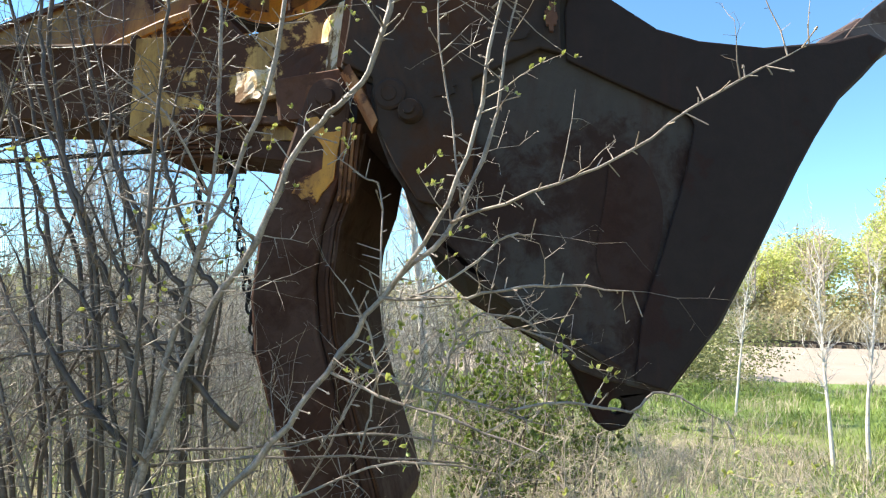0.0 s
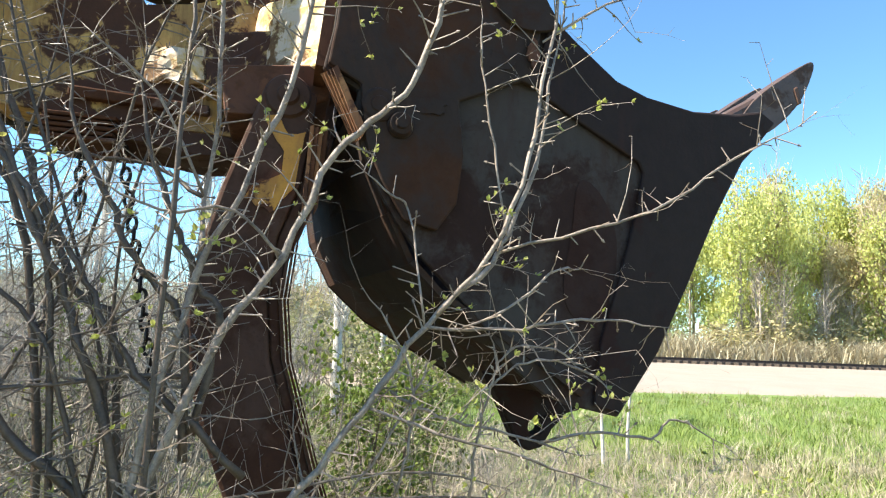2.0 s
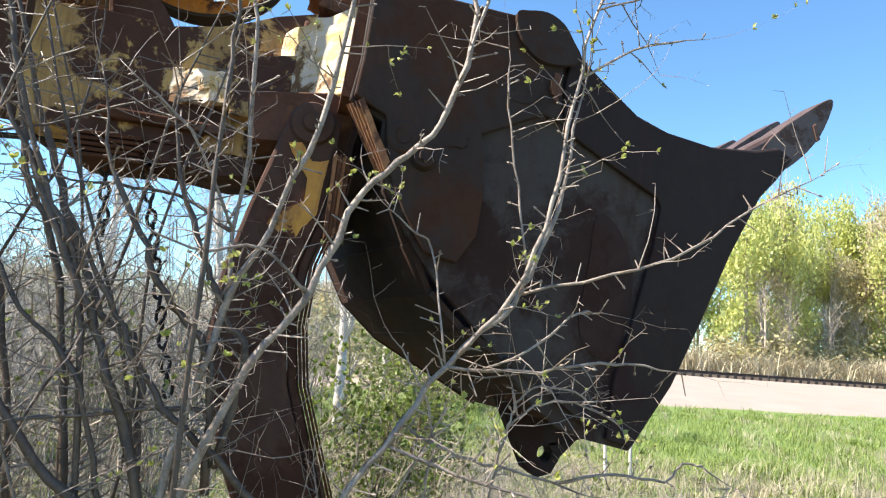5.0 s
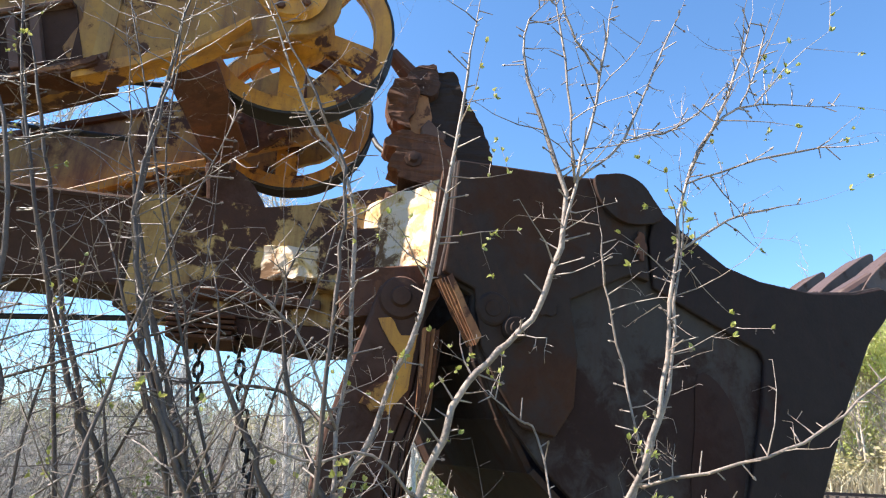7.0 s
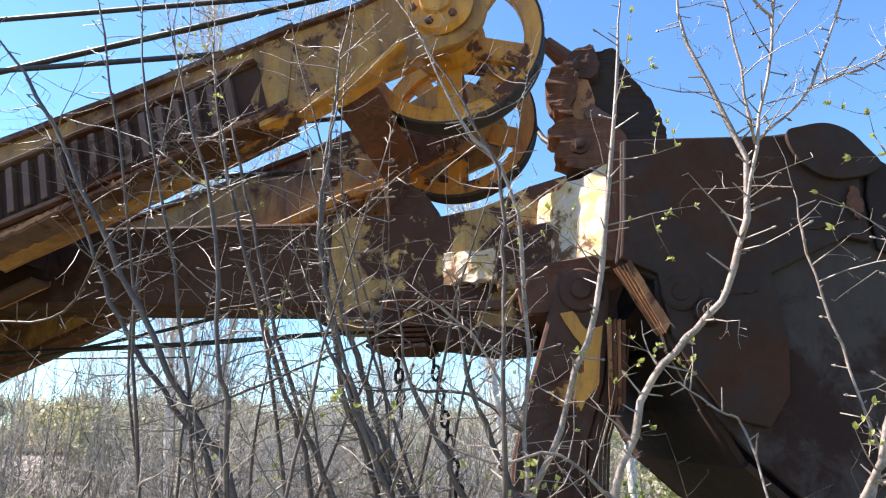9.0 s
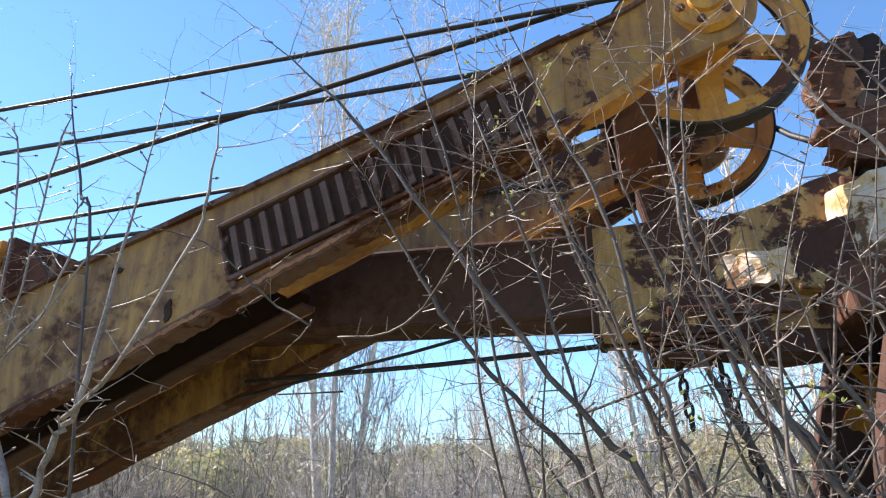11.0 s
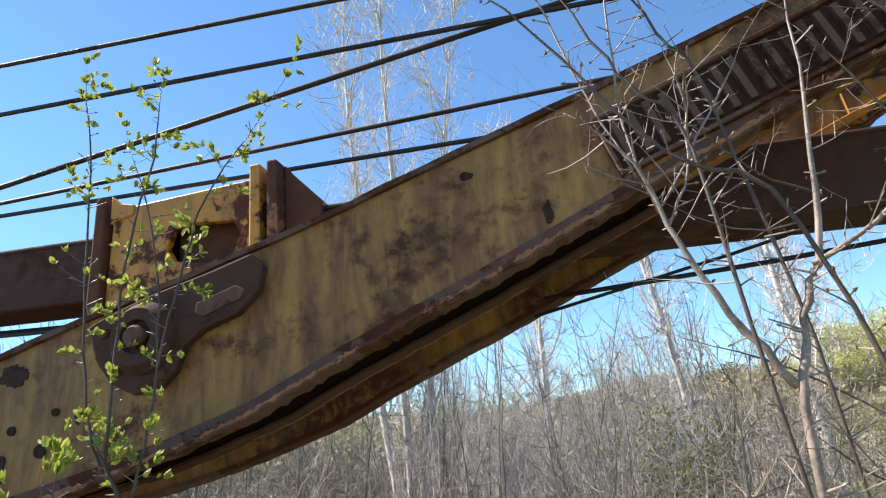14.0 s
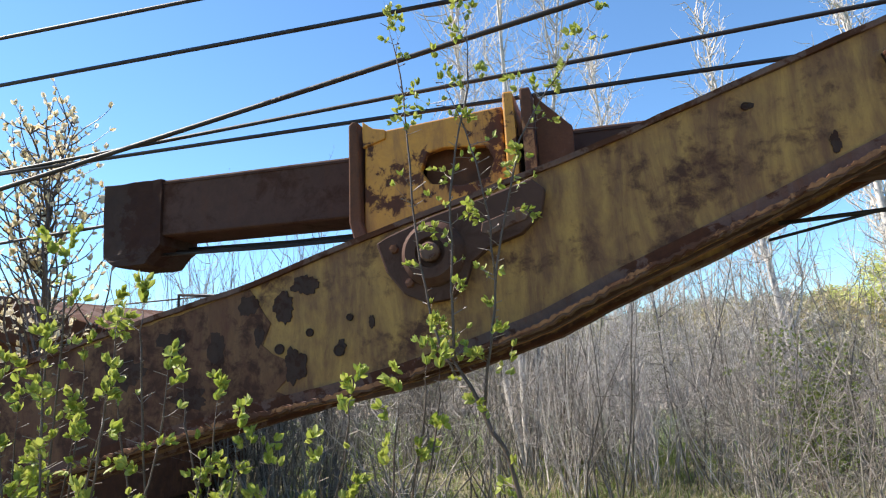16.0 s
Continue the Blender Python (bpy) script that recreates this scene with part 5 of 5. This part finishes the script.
close_shrub("thorn_shrub", "leafless dark branched shrub before the boom head", "shrub", [
    (0.012, 0.006, [(1.62, -0.35, -0.05), (1.56, -0.35, 0.8), (1.38, -0.35, 1.43), (1.29, -0.35, 1.55), (1.09, -0.35, 1.83), (0.87, -0.35, 2.15), (0.62, -0.35, 2.50), (0.28, -0.35, 2.86)]),
    (0.008, 0.004, [(1.50, -0.48, -0.05), (1.50, -0.5, 0.8), (1.44, -0.50, 1.52), (1.40, -0.50, 1.69), (1.35, -0.50, 1.99), (1.27, -0.50, 2.19), (1.13, -0.50, 2.61)]),
    (0.010, 0.005, [(1.64, -0.2, -0.05), (1.60, -0.2, 0.8), (1.49, -0.20, 1.44), (1.44, -0.20, 1.58), (1.32, -0.20, 1.85), (1.19, -0.20, 2.22), (1.08, -0.20, 2.65)]),
    (0.010, 0.005, [(1.72, -0.3, -0.05), (1.74, -0.3, 0.9), (1.67, -0.30, 1.44), (1.59, -0.30, 1.64), (1.52, -0.30, 1.95), (1.51, -0.30, 2.28), (1.55, -0.30, 2.70)]),
    (0.010, 0.006, [(1.52, -0.2, -0.05), (1.45, -0.2, 0.8), (1.26, -0.20, 1.42), (1.13, -0.20, 1.60), (0.93, -0.20, 1.83), (0.80, -0.20, 2.05), (0.6, -0.22, 2.4)]),
    (0.007, 0.003, [(1.92, -0.48, -0.05), (1.95, -0.5, 0.9), (1.96, -0.50, 1.64), (1.96, -0.50, 1.89), (1.95, -0.50, 2.05), (1.85, -0.50, 2.26), (1.73, -0.50, 2.48)]),
], M_BARKD, 37, 15.0, 0.24)

close_shrub("thorn_shrub", "leafless dark thin stemmed shrub before the boom", "shrub", [
    (0.0055, 0.0025, [(0.42, -0.95, -0.05), (0.34, -1.0, 0.9), (0.21, -1.0, 1.57), (0.07, -1.0, 1.71), (0.0, -1.0, 1.78), (-0.14, -1.0, 2.0), (-0.34, -1.0, 2.24)]),
    (0.0055, 0.0025, [(0.22, -0.85, -0.05), (0.18, -0.85, 1.0), (0.11, -0.85, 1.79), (0.04, -0.85, 1.92), (-0.03, -0.85, 2.06), (-0.16, -0.85, 2.38)]),
    (0.005, 0.0025, [(0.30, -0.7, -0.05), (0.30, -0.7, 1.2), (0.19, -0.70, 2.0), (0.14, -0.70, 2.11), (0.07, -0.70, 2.30), (-0.01, -0.70, 2.52)]),
], M_BARKD, 41, 9.0, 0.2)

close_shrub("bare_sapling", "forked leafless sapling with smooth pale bark", "sapling", [
    (0.012, 0.005, [(0.20, -0.74, -0.05), (0.22, -0.75, 0.7), (0.22, -0.75, 1.26), (0.24, -0.75, 1.40), (0.28, -0.75, 1.54), (0.31, -0.75, 1.60), (0.35, -0.75, 1.88), (0.40, -0.75, 2.30)]),
    (0.010, 0.003, [(0.22, -0.75, 1.36), (0.14, -0.75, 1.50), (0.07, -0.75, 1.65), (0.02, -0.75, 1.82), (-0.10, -0.75, 1.97)]),
    (0.006, 0.003, [(0.29, -0.76, 1.57), (0.44, -0.80, 1.66), (0.57, -0.80, 1.89), (0.60, -0.80, 2.0), (0.60, -0.80, 2.22)]),
    (0.003, 0.001, [(0.05, -0.73, 1.72), (0.16, -0.70, 1.88), (0.29, -0.70, 2.08)]),
    (0.003, 0.001, [(0.05, -0.73, 1.72), (0.02, -0.70, 1.94), (0.03, -0.70, 2.24), (0.05, -0.70, 2.37)]),
    (0.003, 0.001, [(0.02, -0.74, 1.80), (-0.07, -0.70, 2.09), (-0.13, -0.70, 2.31), (-0.27, -0.70, 2.43)]),
    (0.003, 0.001, [(0.06, -0.75, 1.68), (0.12, -0.72, 1.80), (0.15, -0.7, 1.98), (0.13, -0.7, 2.12)]),
], M_BARK, 53, 8.0, 0.22)

close_shrub("leafing_sapling", "slender sapling with small fresh green leaf tufts", "sapling", [
    (0.011, 0.007, [(-1.22, -0.36, -0.05), (-1.26, -0.37, 0.6), (-1.30, -0.38, 1.0), (-1.36, -0.38, 1.13), (-1.44, -0.38, 1.30), (-1.50, -0.38, 1.40)]),
    (0.006, 0.002, [(-1.47, -0.38, 1.30), (-1.53, -0.38, 1.45), (-1.58, -0.38, 1.77), (-1.60, -0.38, 2.27), (-1.65, -0.38, 2.60)]),
    (0.006, 0.002, [(-1.47, -0.38, 1.35), (-1.46, -0.38, 1.66), (-1.44, -0.38, 1.98), (-1.37, -0.38, 2.27), (-1.36, -0.38, 2.52)]),
    (0.006, 0.002, [(-1.38, -0.38, 1.20), (-1.34, -0.38, 1.45), (-1.30, -0.38, 1.68), (-1.24, -0.38, 1.93), (-1.17, -0.38, 2.11), (-0.91, -0.38, 2.46)]),
    (0.004, 0.0015, [(-1.32, -0.38, 1.60), (-1.33, -0.38, 1.83), (-1.37, -0.38, 2.05), (-1.46, -0.38, 2.32)]),
], M_BARKD, 61, 17.0, 0.085, M_LEAF, 0.026, 1.0)

# bright leafing bushes by the boom foot
for i, (x, y, h, n) in enumerate(((-2.35, -0.62, 1.18, 6), (-2.75, -0.7, 1.30, 6), (-3.05, -0.6, 1.12, 5), (-2.05, -0.55, 1.02, 5), (-2.45, -0.95, 1.10, 5), (-1.75, -0.5, 1.05, 4), (-2.9, -1.0, 1.15, 5), (-3.4, -0.6, 1.2, 6))):
    rng = random.Random(100 + i)
    limbs = []
    for k in range(n):
        dx, dy = rng.uniform(-0.28, 0.28), rng.uniform(-0.12, 0.12)
        hh = 0.1 + h * rng.uniform(0.75, 1.3)
        limbs.append((0.005, 0.0022, [(x + dx * 0.2, y + dy * 0.2, -0.06), (x + dx * 0.5, y + dy * 0.6, hh * 0.5), (x + dx, y + dy, hh * 0.85), (x + dx * 1.1, y + dy, hh)]))
    close_shrub("leafing_bush", "young bush with bright yellow green leaf tufts", "bush", limbs, M_BARKD, 300 + i * 7, 10.0, 0.06, M_LEAF, 0.031, 1.0)


# ---- joined thickets by copying a few models ----
def arrays(b):
    return np.array(b.v, dtype=np.float32), np.array(b.f, dtype=np.int32)


def scatter(name, models, places, mat, label, category, kind="stuff"):
    """One mesh of many turned and scaled copies of four-cornered models."""
    vs, fs, o = [], [], 0
    for k, x, y, z, s, sz, a in places:
        v, f = models[k % len(models)]
        c, d = math.cos(a), math.sin(a)
        w = np.empty_like(v)
        w[:, 0] = x + s * (c * v[:, 0] - d * v[:, 1])
        w[:, 1] = y + s * (d * v[:, 0] + c * v[:, 1])
        w[:, 2] = z + sz * v[:, 2]
        vs.append(w)
        fs.append(f + o)
        o += len(v)
    V, F = np.concatenate(vs), np.concatenate(fs)
    me = bpy.data.meshes.new(name)
    me.vertices.add(len(V))
    me.vertices.foreach_set("co", V.ravel())
    me.loops.add(F.size)
    me.loops.foreach_set("vertex_index", F.ravel())
    me.polygons.add(len(F))
    me.polygons.foreach_set("loop_start", np.arange(0, F.size, 4, dtype=np.int32))
    me.update(calc_edges=True)
    me.materials.append(mat)
    return tagged(new(name, me), label, category, "", kind)


def brush_model(seed, height, stems, spread, leaves=None, tw=0.35, depth=2, r=0.008):
    """A many-stemmed bare shrub, one metre-scale model."""
    rng = random.Random(seed)
    b = Build()
    for _ in range(stems):
        a = rng.uniform(0, 6.283)
        tilt = rng.uniform(0.05, spread)
        d = Vector((math.cos(a) * tilt, math.sin(a) * tilt, 1)).normalized()
        p = Vector((rng.uniform(-0.15, 0.15), rng.uniform(-0.15, 0.15), -0.1))
        k = 7
        L = height * rng.uniform(0.6, 1.1)
        pts, q = [p], d
        for i in range(k):
            q = (q + rand_dir(rng) * 0.14 + Vector((0, 0, 0.05))).normalized()
            pts.append(pts[-1] + q * L / k)
        b.tube(pts, [r * (1 - 0.8 * i / k) for i in range(k + 1)], 4, cap=False)
        for i in range(2, k + 1):
            for _ in range(2):
                side = (q * 0.7 + rand_dir(rng)).normalized()
                twig(b, pts[i], side, tw * rng.uniform(0.5, 1.3), r * 0.35, depth - 1, rng, leaves, 0.035, 2, 0.3, 3)
    return b


stalks = [arrays(brush_model(170 + i, 2.1, 6, 0.5, None, 0.55, 1, 0.011)) for i in range(5)]
brush = [arrays(brush_model(70 + i, 2.0, 7, 0.55)) for i in range(5)]
rng = random.Random(5)
# tangle below and just behind the stick
places = []
for _ in range(13):
    places.append((rng.randrange(5), rng.uniform(-0.2, 1.75), rng.uniform(0.95, 2.8), 0, rng.uniform(0.7, 1.1), rng.uniform(0.65, 0.9), rng.uniform(0, 6.28)))
scatter("bare_undergrowth", brush, places, M_THICKET, "tangled leafless grey undergrowth behind the stick", "undergrowth")
places = []
for _ in range(8):
    places.append((rng.randrange(5), rng.uniform(0.5, 1.85), rng.uniform(-0.25, 0.5), 0, rng.uniform(0.5, 0.8), rng.uniform(0.5, 0.82), rng.uniform(0, 6.28)))
scatter("bare_undergrowth", brush, places, M_TWIG, "tangled leafless dark undergrowth below the stick", "undergrowth")
places = []
for _ in range(150):
    y = rng.uniform(2.6, 10.5)
    x = rng.uniform(-9.0, 1.2 + 0.2 * y)
    if -1.8 < x < 1.0 and rng.random() < 0.6:
        continue
    places.append((rng.randrange(5), x, y, 0, rng.uniform(0.8, 1.3), rng.uniform(0.6, 1.0) * (0.8 + 0.03 * y), rng.uniform(0, 6.28)))
for _ in range(40):
    places.append((rng.randrange(5), rng.uniform(-8.0, 2.4), rng.uniform(3.5, 8.5), 0, rng.uniform(0.8, 1.2), rng.uniform(1.1, 1.5), rng.uniform(0, 6.28)))
scatter("bare_thicket", stalks, places, M_THICKET, "dense grey leafless thicket behind the machine", "thicket")
# stretch of thicket brightened by its stem colour to look sunlit
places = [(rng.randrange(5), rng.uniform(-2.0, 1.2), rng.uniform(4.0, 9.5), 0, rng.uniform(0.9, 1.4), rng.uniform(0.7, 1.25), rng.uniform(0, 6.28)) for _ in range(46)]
scatter("bare_thicket", brush, places, M_SUNLIT_STEMS, "leafless thicket behind the stick, stems coloured pale as if sunlit", "thicket")
places = [(rng.randrange(5), rng.uniform(-9.0, 2.0), rng.uniform(3.0, 9.0), 0, rng.uniform(0.8, 1.2), rng.uniform(0.5, 0.9), rng.uniform(0, 6.28)) for _ in range(45)]
scatter("bare_thicket", brush, places, M_THICKET, "fine leafless twigs filling the thicket", "thicket")
places = []
for _ in range(26):
    places.append((rng.randrange(5), rng.uniform(2.2, 4.2), rng.uniform(0.6, 2.8), 0, rng.uniform(0.5, 0.8), rng.uniform(0.3, 0.5), rng.uniform(0, 6.28)))
scatter("low_undergrowth", brush, places, M_TWIG, "low dry twiggy undergrowth under the bucket", "undergrowth")

# leafy low bush behind the bucket
gl = Build()
gb_ = brush_model(91, 1.3, 9, 0.5, gl)
lb = thing("leafy_bush", "small bush with dull green and yellow leaves", "bush")
part("twig_mass", gb_, M_BARKD, lb, quick=True)
part("leaves", gl, M_LEAFD, lb, quick=True)
lb.location = (2.62, 1.9, 0)
copy_thing(lb, pose(3.1, 2.6, 0, 0, 0, 80))
copy_thing(lb, pose(0.6, 4.2, 0, 0, 0, 200))


# ---- bare trees ----
def bare_tree(name, x, y, h, r, seed, label, stems=1, lean=(0, 0), mat=M_BIRCH, leaf_m=None, leaf=0.05, low=0.25, spread_=0.2):
    t = thing(name, label, "tree")
    rng = random.Random(seed)
    crown, lv = Build(), Build() if leaf_m else None
    for s in range(stems):
        pts, d = [Vector((0, 0, -0.1))], Vector((lean[0] + (s - (stems - 1) / 2) * 0.14, lean[1] + rng.uniform(-0.05, 0.05), 1)).normalized()
        k = 12
        L = h * rng.uniform(0.85, 1.0)
        for i in range(k):
            d = (d + rand_dir(rng) * 0.05 + Vector((0, 0, 0.02))).normalized()
            pts.append(pts[-1] + d * L / k)
        rr = r * (1.0 if s == 0 else 0.8)
        part("trunk", Build().tube(smooth_line(pts, 3), [rr * (1 - 0.93 * i / (3 * k)) for i in range(3 * k + 1)], 9), mat, t, smooth=True, quick=True)
        for i in range(int(k * low), k + 1):
            for _ in range(3):
                side = (Vector((rng.uniform(-1, 1), rng.uniform(-1, 1), rng.uniform(1.0, 2.0)))).normalized()
                p = pts[i - 1].lerp(pts[i], rng.random())
                twig(crown, p, side, h * spread_ * rng.uniform(0.5, 1.2) * (1.25 - 0.7 * i / k), rr * 0.26, 2 if lv is None and i % 2 else 1, rng, lv, leaf, 2, 0.5, 4)
    part("crown", crown, mat, t, quick=True)
    if lv is not None:
        part("leaves", lv, leaf_m, t, quick=True)
    t.location = (x, y, 0)
    return t


bare_tree("birch_tree", 1.35, 7.5, 6.5, 0.07, 1, "slender bare birch with a pale trunk", 1, (-0.12, 0), low=0.3)
bare_tree("birch_tree", 2.96, 7.8, 7.0, 0.08, 2, "slender bare birch with a pale trunk", 1, (-0.06, 0), low=0.3)
bare_tree("birch_tree", -2.15, 5.2, 9.0, 0.06, 3, "tall bare birch with pale forked upright stems", 3, (0.0, 0), low=0.25)
bare_tree("birch_tree", -0.9, 9.5, 8.5, 0.08, 4, "tall bare birch with a pale trunk", 1, (0.03, 0), low=0.3)
bare_tree("birch_tree", 4.2, 12.0, 8.0, 0.08, 6, "tall thin bare birch", 1, (0.02, 0), low=0.3)
bare_tree("blossoming_tree", -4.75, 1.15, 3.4, 0.05, 7, "small tree with cream blossoms and dark trunk", 1, (0.05, 0), M_BARKD, M_BLOSSOM, 0.05, low=0.4, spread_=0.36)
for x, y, h, s in ((5.9, 8.6, 3.0, 21), (5.55, 4.7, 2.4, 22), (5.95, 4.9, 2.2, 23)):
    bare_tree("bare_sapling", x, y, h, 0.022, s, "thin pale leafless sapling in the grass", 1, (0.05, 0), M_BIRCH, low=0.45)

# ---- grass ----
def grass_model(seed, n, h, spread, wide=0.004):
    rng = random.Random(seed)
    b = Build()
    for _ in range(n):
        a, l = rng.uniform(0, 6.28), h * rng.uniform(0.5, 1.2)
        p = Vector((rng.gauss(0, spread), rng.gauss(0, spread), -0.05))
        d = Vector((math.cos(a), math.sin(a), 0))
        w = d.cross(Vector((0, 0, 1))) * wide
        m_ = p + d * l * rng.uniform(0.05, 0.25) + Vector((0, 0, l * 0.65))
        e = m_ + d * l * rng.uniform(0.1, 0.5) + Vector((0, 0, l * 0.3))
        o = len(b.v)
        b.v += [tuple(p - w), tuple(p + w), tuple(m_ + w * 0.7), tuple(m_ - w * 0.7), tuple(e + w * 0.1), tuple(e - w * 0.1)]
        b.f += [(o, o + 1, o + 2, o + 3), (o + 3, o + 2, o + 4, o + 5)]
    return b


tufts = [arrays(grass_model(200 + i, 26, 0.28, 0.10)) for i in range(4)]
rng = random.Random(8)
gp, sp_ = [], []
for _ in range(5200):
    y = 0.2 + 14.0 * rng.random() ** 1.4
    x = rng.uniform(-7 - 0.4 * y, 5 + 1.1 * y)
    straw = rng.random() < (0.42 if y < 5.5 else 0.15)
    (sp_ if straw else gp).append((rng.randrange(4), x, y, 0, rng.uniform(0.8, 1.5), rng.uniform(0.35, 1.0) * (0.85 if straw else 0.7), rng.uniform(0, 6.28)))
for _ in range(1500):
    x, y = rng.uniform(-7, 7), rng.uniform(-6.5, 0.2)
    (sp_ if rng.random() < 0.6 else gp).append((rng.randrange(4), x, y, 0, rng.uniform(0.8, 1.4), rng.uniform(0.3, 0.8), rng.uniform(0, 6.28)))
scatter("grass", tufts, gp, M_BLADE, "fresh green spring grass", "grass")
scatter("dry_grass", tufts, sp_, M_STRAW, "pale dry straw grass", "grass")
reeds = [arrays(grass_model(240 + i, 70, 2.2, 0.5, 0.03)) for i in range(3)]
rp = [(rng.randrange(3), rng.uniform(-45, 110), rng.uniform(40.5, 46), 0, 1.6, rng.uniform(0.6, 1.15), rng.uniform(0, 6.28)) for _ in range(700)]
scatter("dry_reeds", [(v * np.array([1, 1, 1], dtype=np.float32), f) for v, f in reeds], rp, M_STRAW, "tall dry straw coloured reeds along the railway", "reeds")


# ---- far woods ----
def crown_model(seed, h, w, n, size, lowf=0.2):
    """A ragged crown of small leaf clumps round several limbs."""
    rng = random.Random(seed)
    b = Build()
    lobes = [(Vector((rng.uniform(-0.6, 0.6) * w, rng.uniform(-0.6, 0.6) * w, h * rng.uniform(lowf, 0.92))), w * rng.uniform(0.28, 0.55)) for _ in range(13)]
    for _ in range(n):
        c, r_ = lobes[rng.randrange(len(lobes))]
        p = c + rand_dir(rng) * r_ * rng.random() ** 0.45
        if p.z < 0.1:
            continue
        add_flake(b, p, rand_dir(rng), size * rng.uniform(0.5, 1.3), rng)
    return b


def trunk_model(seed, h, w):
    rng = random.Random(seed)
    b = Build()
    b.tube([Vector((0, 0, -0.2)), Vector((rng.uniform(-.3, .3), 0, h * 0.5)), Vector((rng.uniform(-.6, .6), 0, h * 0.95))], [0.16, 0.11, 0.03], 5, cap=False)
    for _ in range(14):
        z = h * rng.uniform(0.2, 0.85)
        a = rng.uniform(0, 6.28)
        twig(b, Vector((0, 0, z)), Vector((math.cos(a), math.sin(a), 0.9)), w * rng.uniform(0.6, 1.1), 0.05, 1, rng, None, 0, 0, 0.4, 3)
    return b


crowns = [arrays(crown_model(400 + i, 10, 3.4, 4600, 0.26)) for i in range(4)]
trunks = [arrays(trunk_model(420 + i, 10, 3.0)) for i in range(4)]
rng = random.Random(12)
wp, wp2 = [], []
for i in range(190):
    x = rng.uniform(-60, 125)
    y = rng.uniform(46, 66)
    hs = (1.05 + 0.016 * max(0, x - 15)) * rng.uniform(0.75, 1.2)
    hs *= min(1.0, max(0.45, 0.45 + 0.55 * (x - 18) / 20))
    (wp if rng.random() < 0.66 else wp2).append((rng.randrange(4), x, y, 0, rng.uniform(0.8, 1.25), hs, rng.uniform(0, 6.28)))
wp += [(k % 4, x, y, 0, s_, h_, k) for k, (x, y, s_, h_) in enumerate(((20, 52, 1.3, 0.8), (24, 50, 1.2, 0.9), (17, 58, 1.1, 0.7), (12, 62, 1.2, 0.6), (6, 60, 1.3, 0.62)))]
leafy = [p for p in wp if p[1] > 15]
scatter("far_woods", crowns, leafy, M_WOODS, "distant woods in yellow green spring leaf", "woods")
scatter("far_woods", crowns, [p for p in wp if p[1] <= 15], M_WOODS3, "distant woods in grey olive bud", "woods")
scatter("far_woods", crowns, wp2, M_WOODS2, "distant woods in brown bud", "woods")
scatter("far_trunks", trunks, wp + wp2 + [(k % 4, rng.uniform(-60, 110), rng.uniform(44, 50), 0, 0.8, rng.uniform(0.6, 1.0), k) for k in range(90)], M_TWIG, "grey bare trunks and branches in the distant woods", "woods")
low_crowns = [arrays(crown_model(440 + i, 2.6, 1.7, 900, 0.22, 0.1)) for i in range(3)]
lp = [(rng.randrange(3), rng.uniform(-20, 9), rng.uniform(15, 28), 0, rng.uniform(0.8, 1.4), rng.uniform(0.6, 1.1), rng.uniform(0, 6.28)) for _ in range(24)]
bp = [(rng.randrange(3), rng.uniform(-45, 115), rng.uniform(43, 48), 0, rng.uniform(1.2, 1.9), rng.uniform(0.9, 1.7), rng.uniform(0, 6.28)) for _ in range(120)]
op = [(rng.randrange(3), rng.uniform(1.5, 7.5), rng.uniform(10.5, 14.0), 0, rng.uniform(0.5, 0.8), rng.uniform(0.35, 0.65), rng.uniform(0, 6.28)) for _ in range(13)]
fine_crowns = [arrays(crown_model(460 + i, 2.6, 1.7, 1500, 0.09, 0.1)) for i in range(3)]
scatter("olive_scrub", fine_crowns, op, M_OLIVE, "low olive budding scrub behind the thicket", "scrub")
scatter("brown_scrub", low_crowns, bp, M_WOODS2, "brown budding scrub at the foot of the woods", "scrub")
scatter("green_scrub", low_crowns, lp, M_WOODS3, "mid distance grey olive scrub", "scrub")
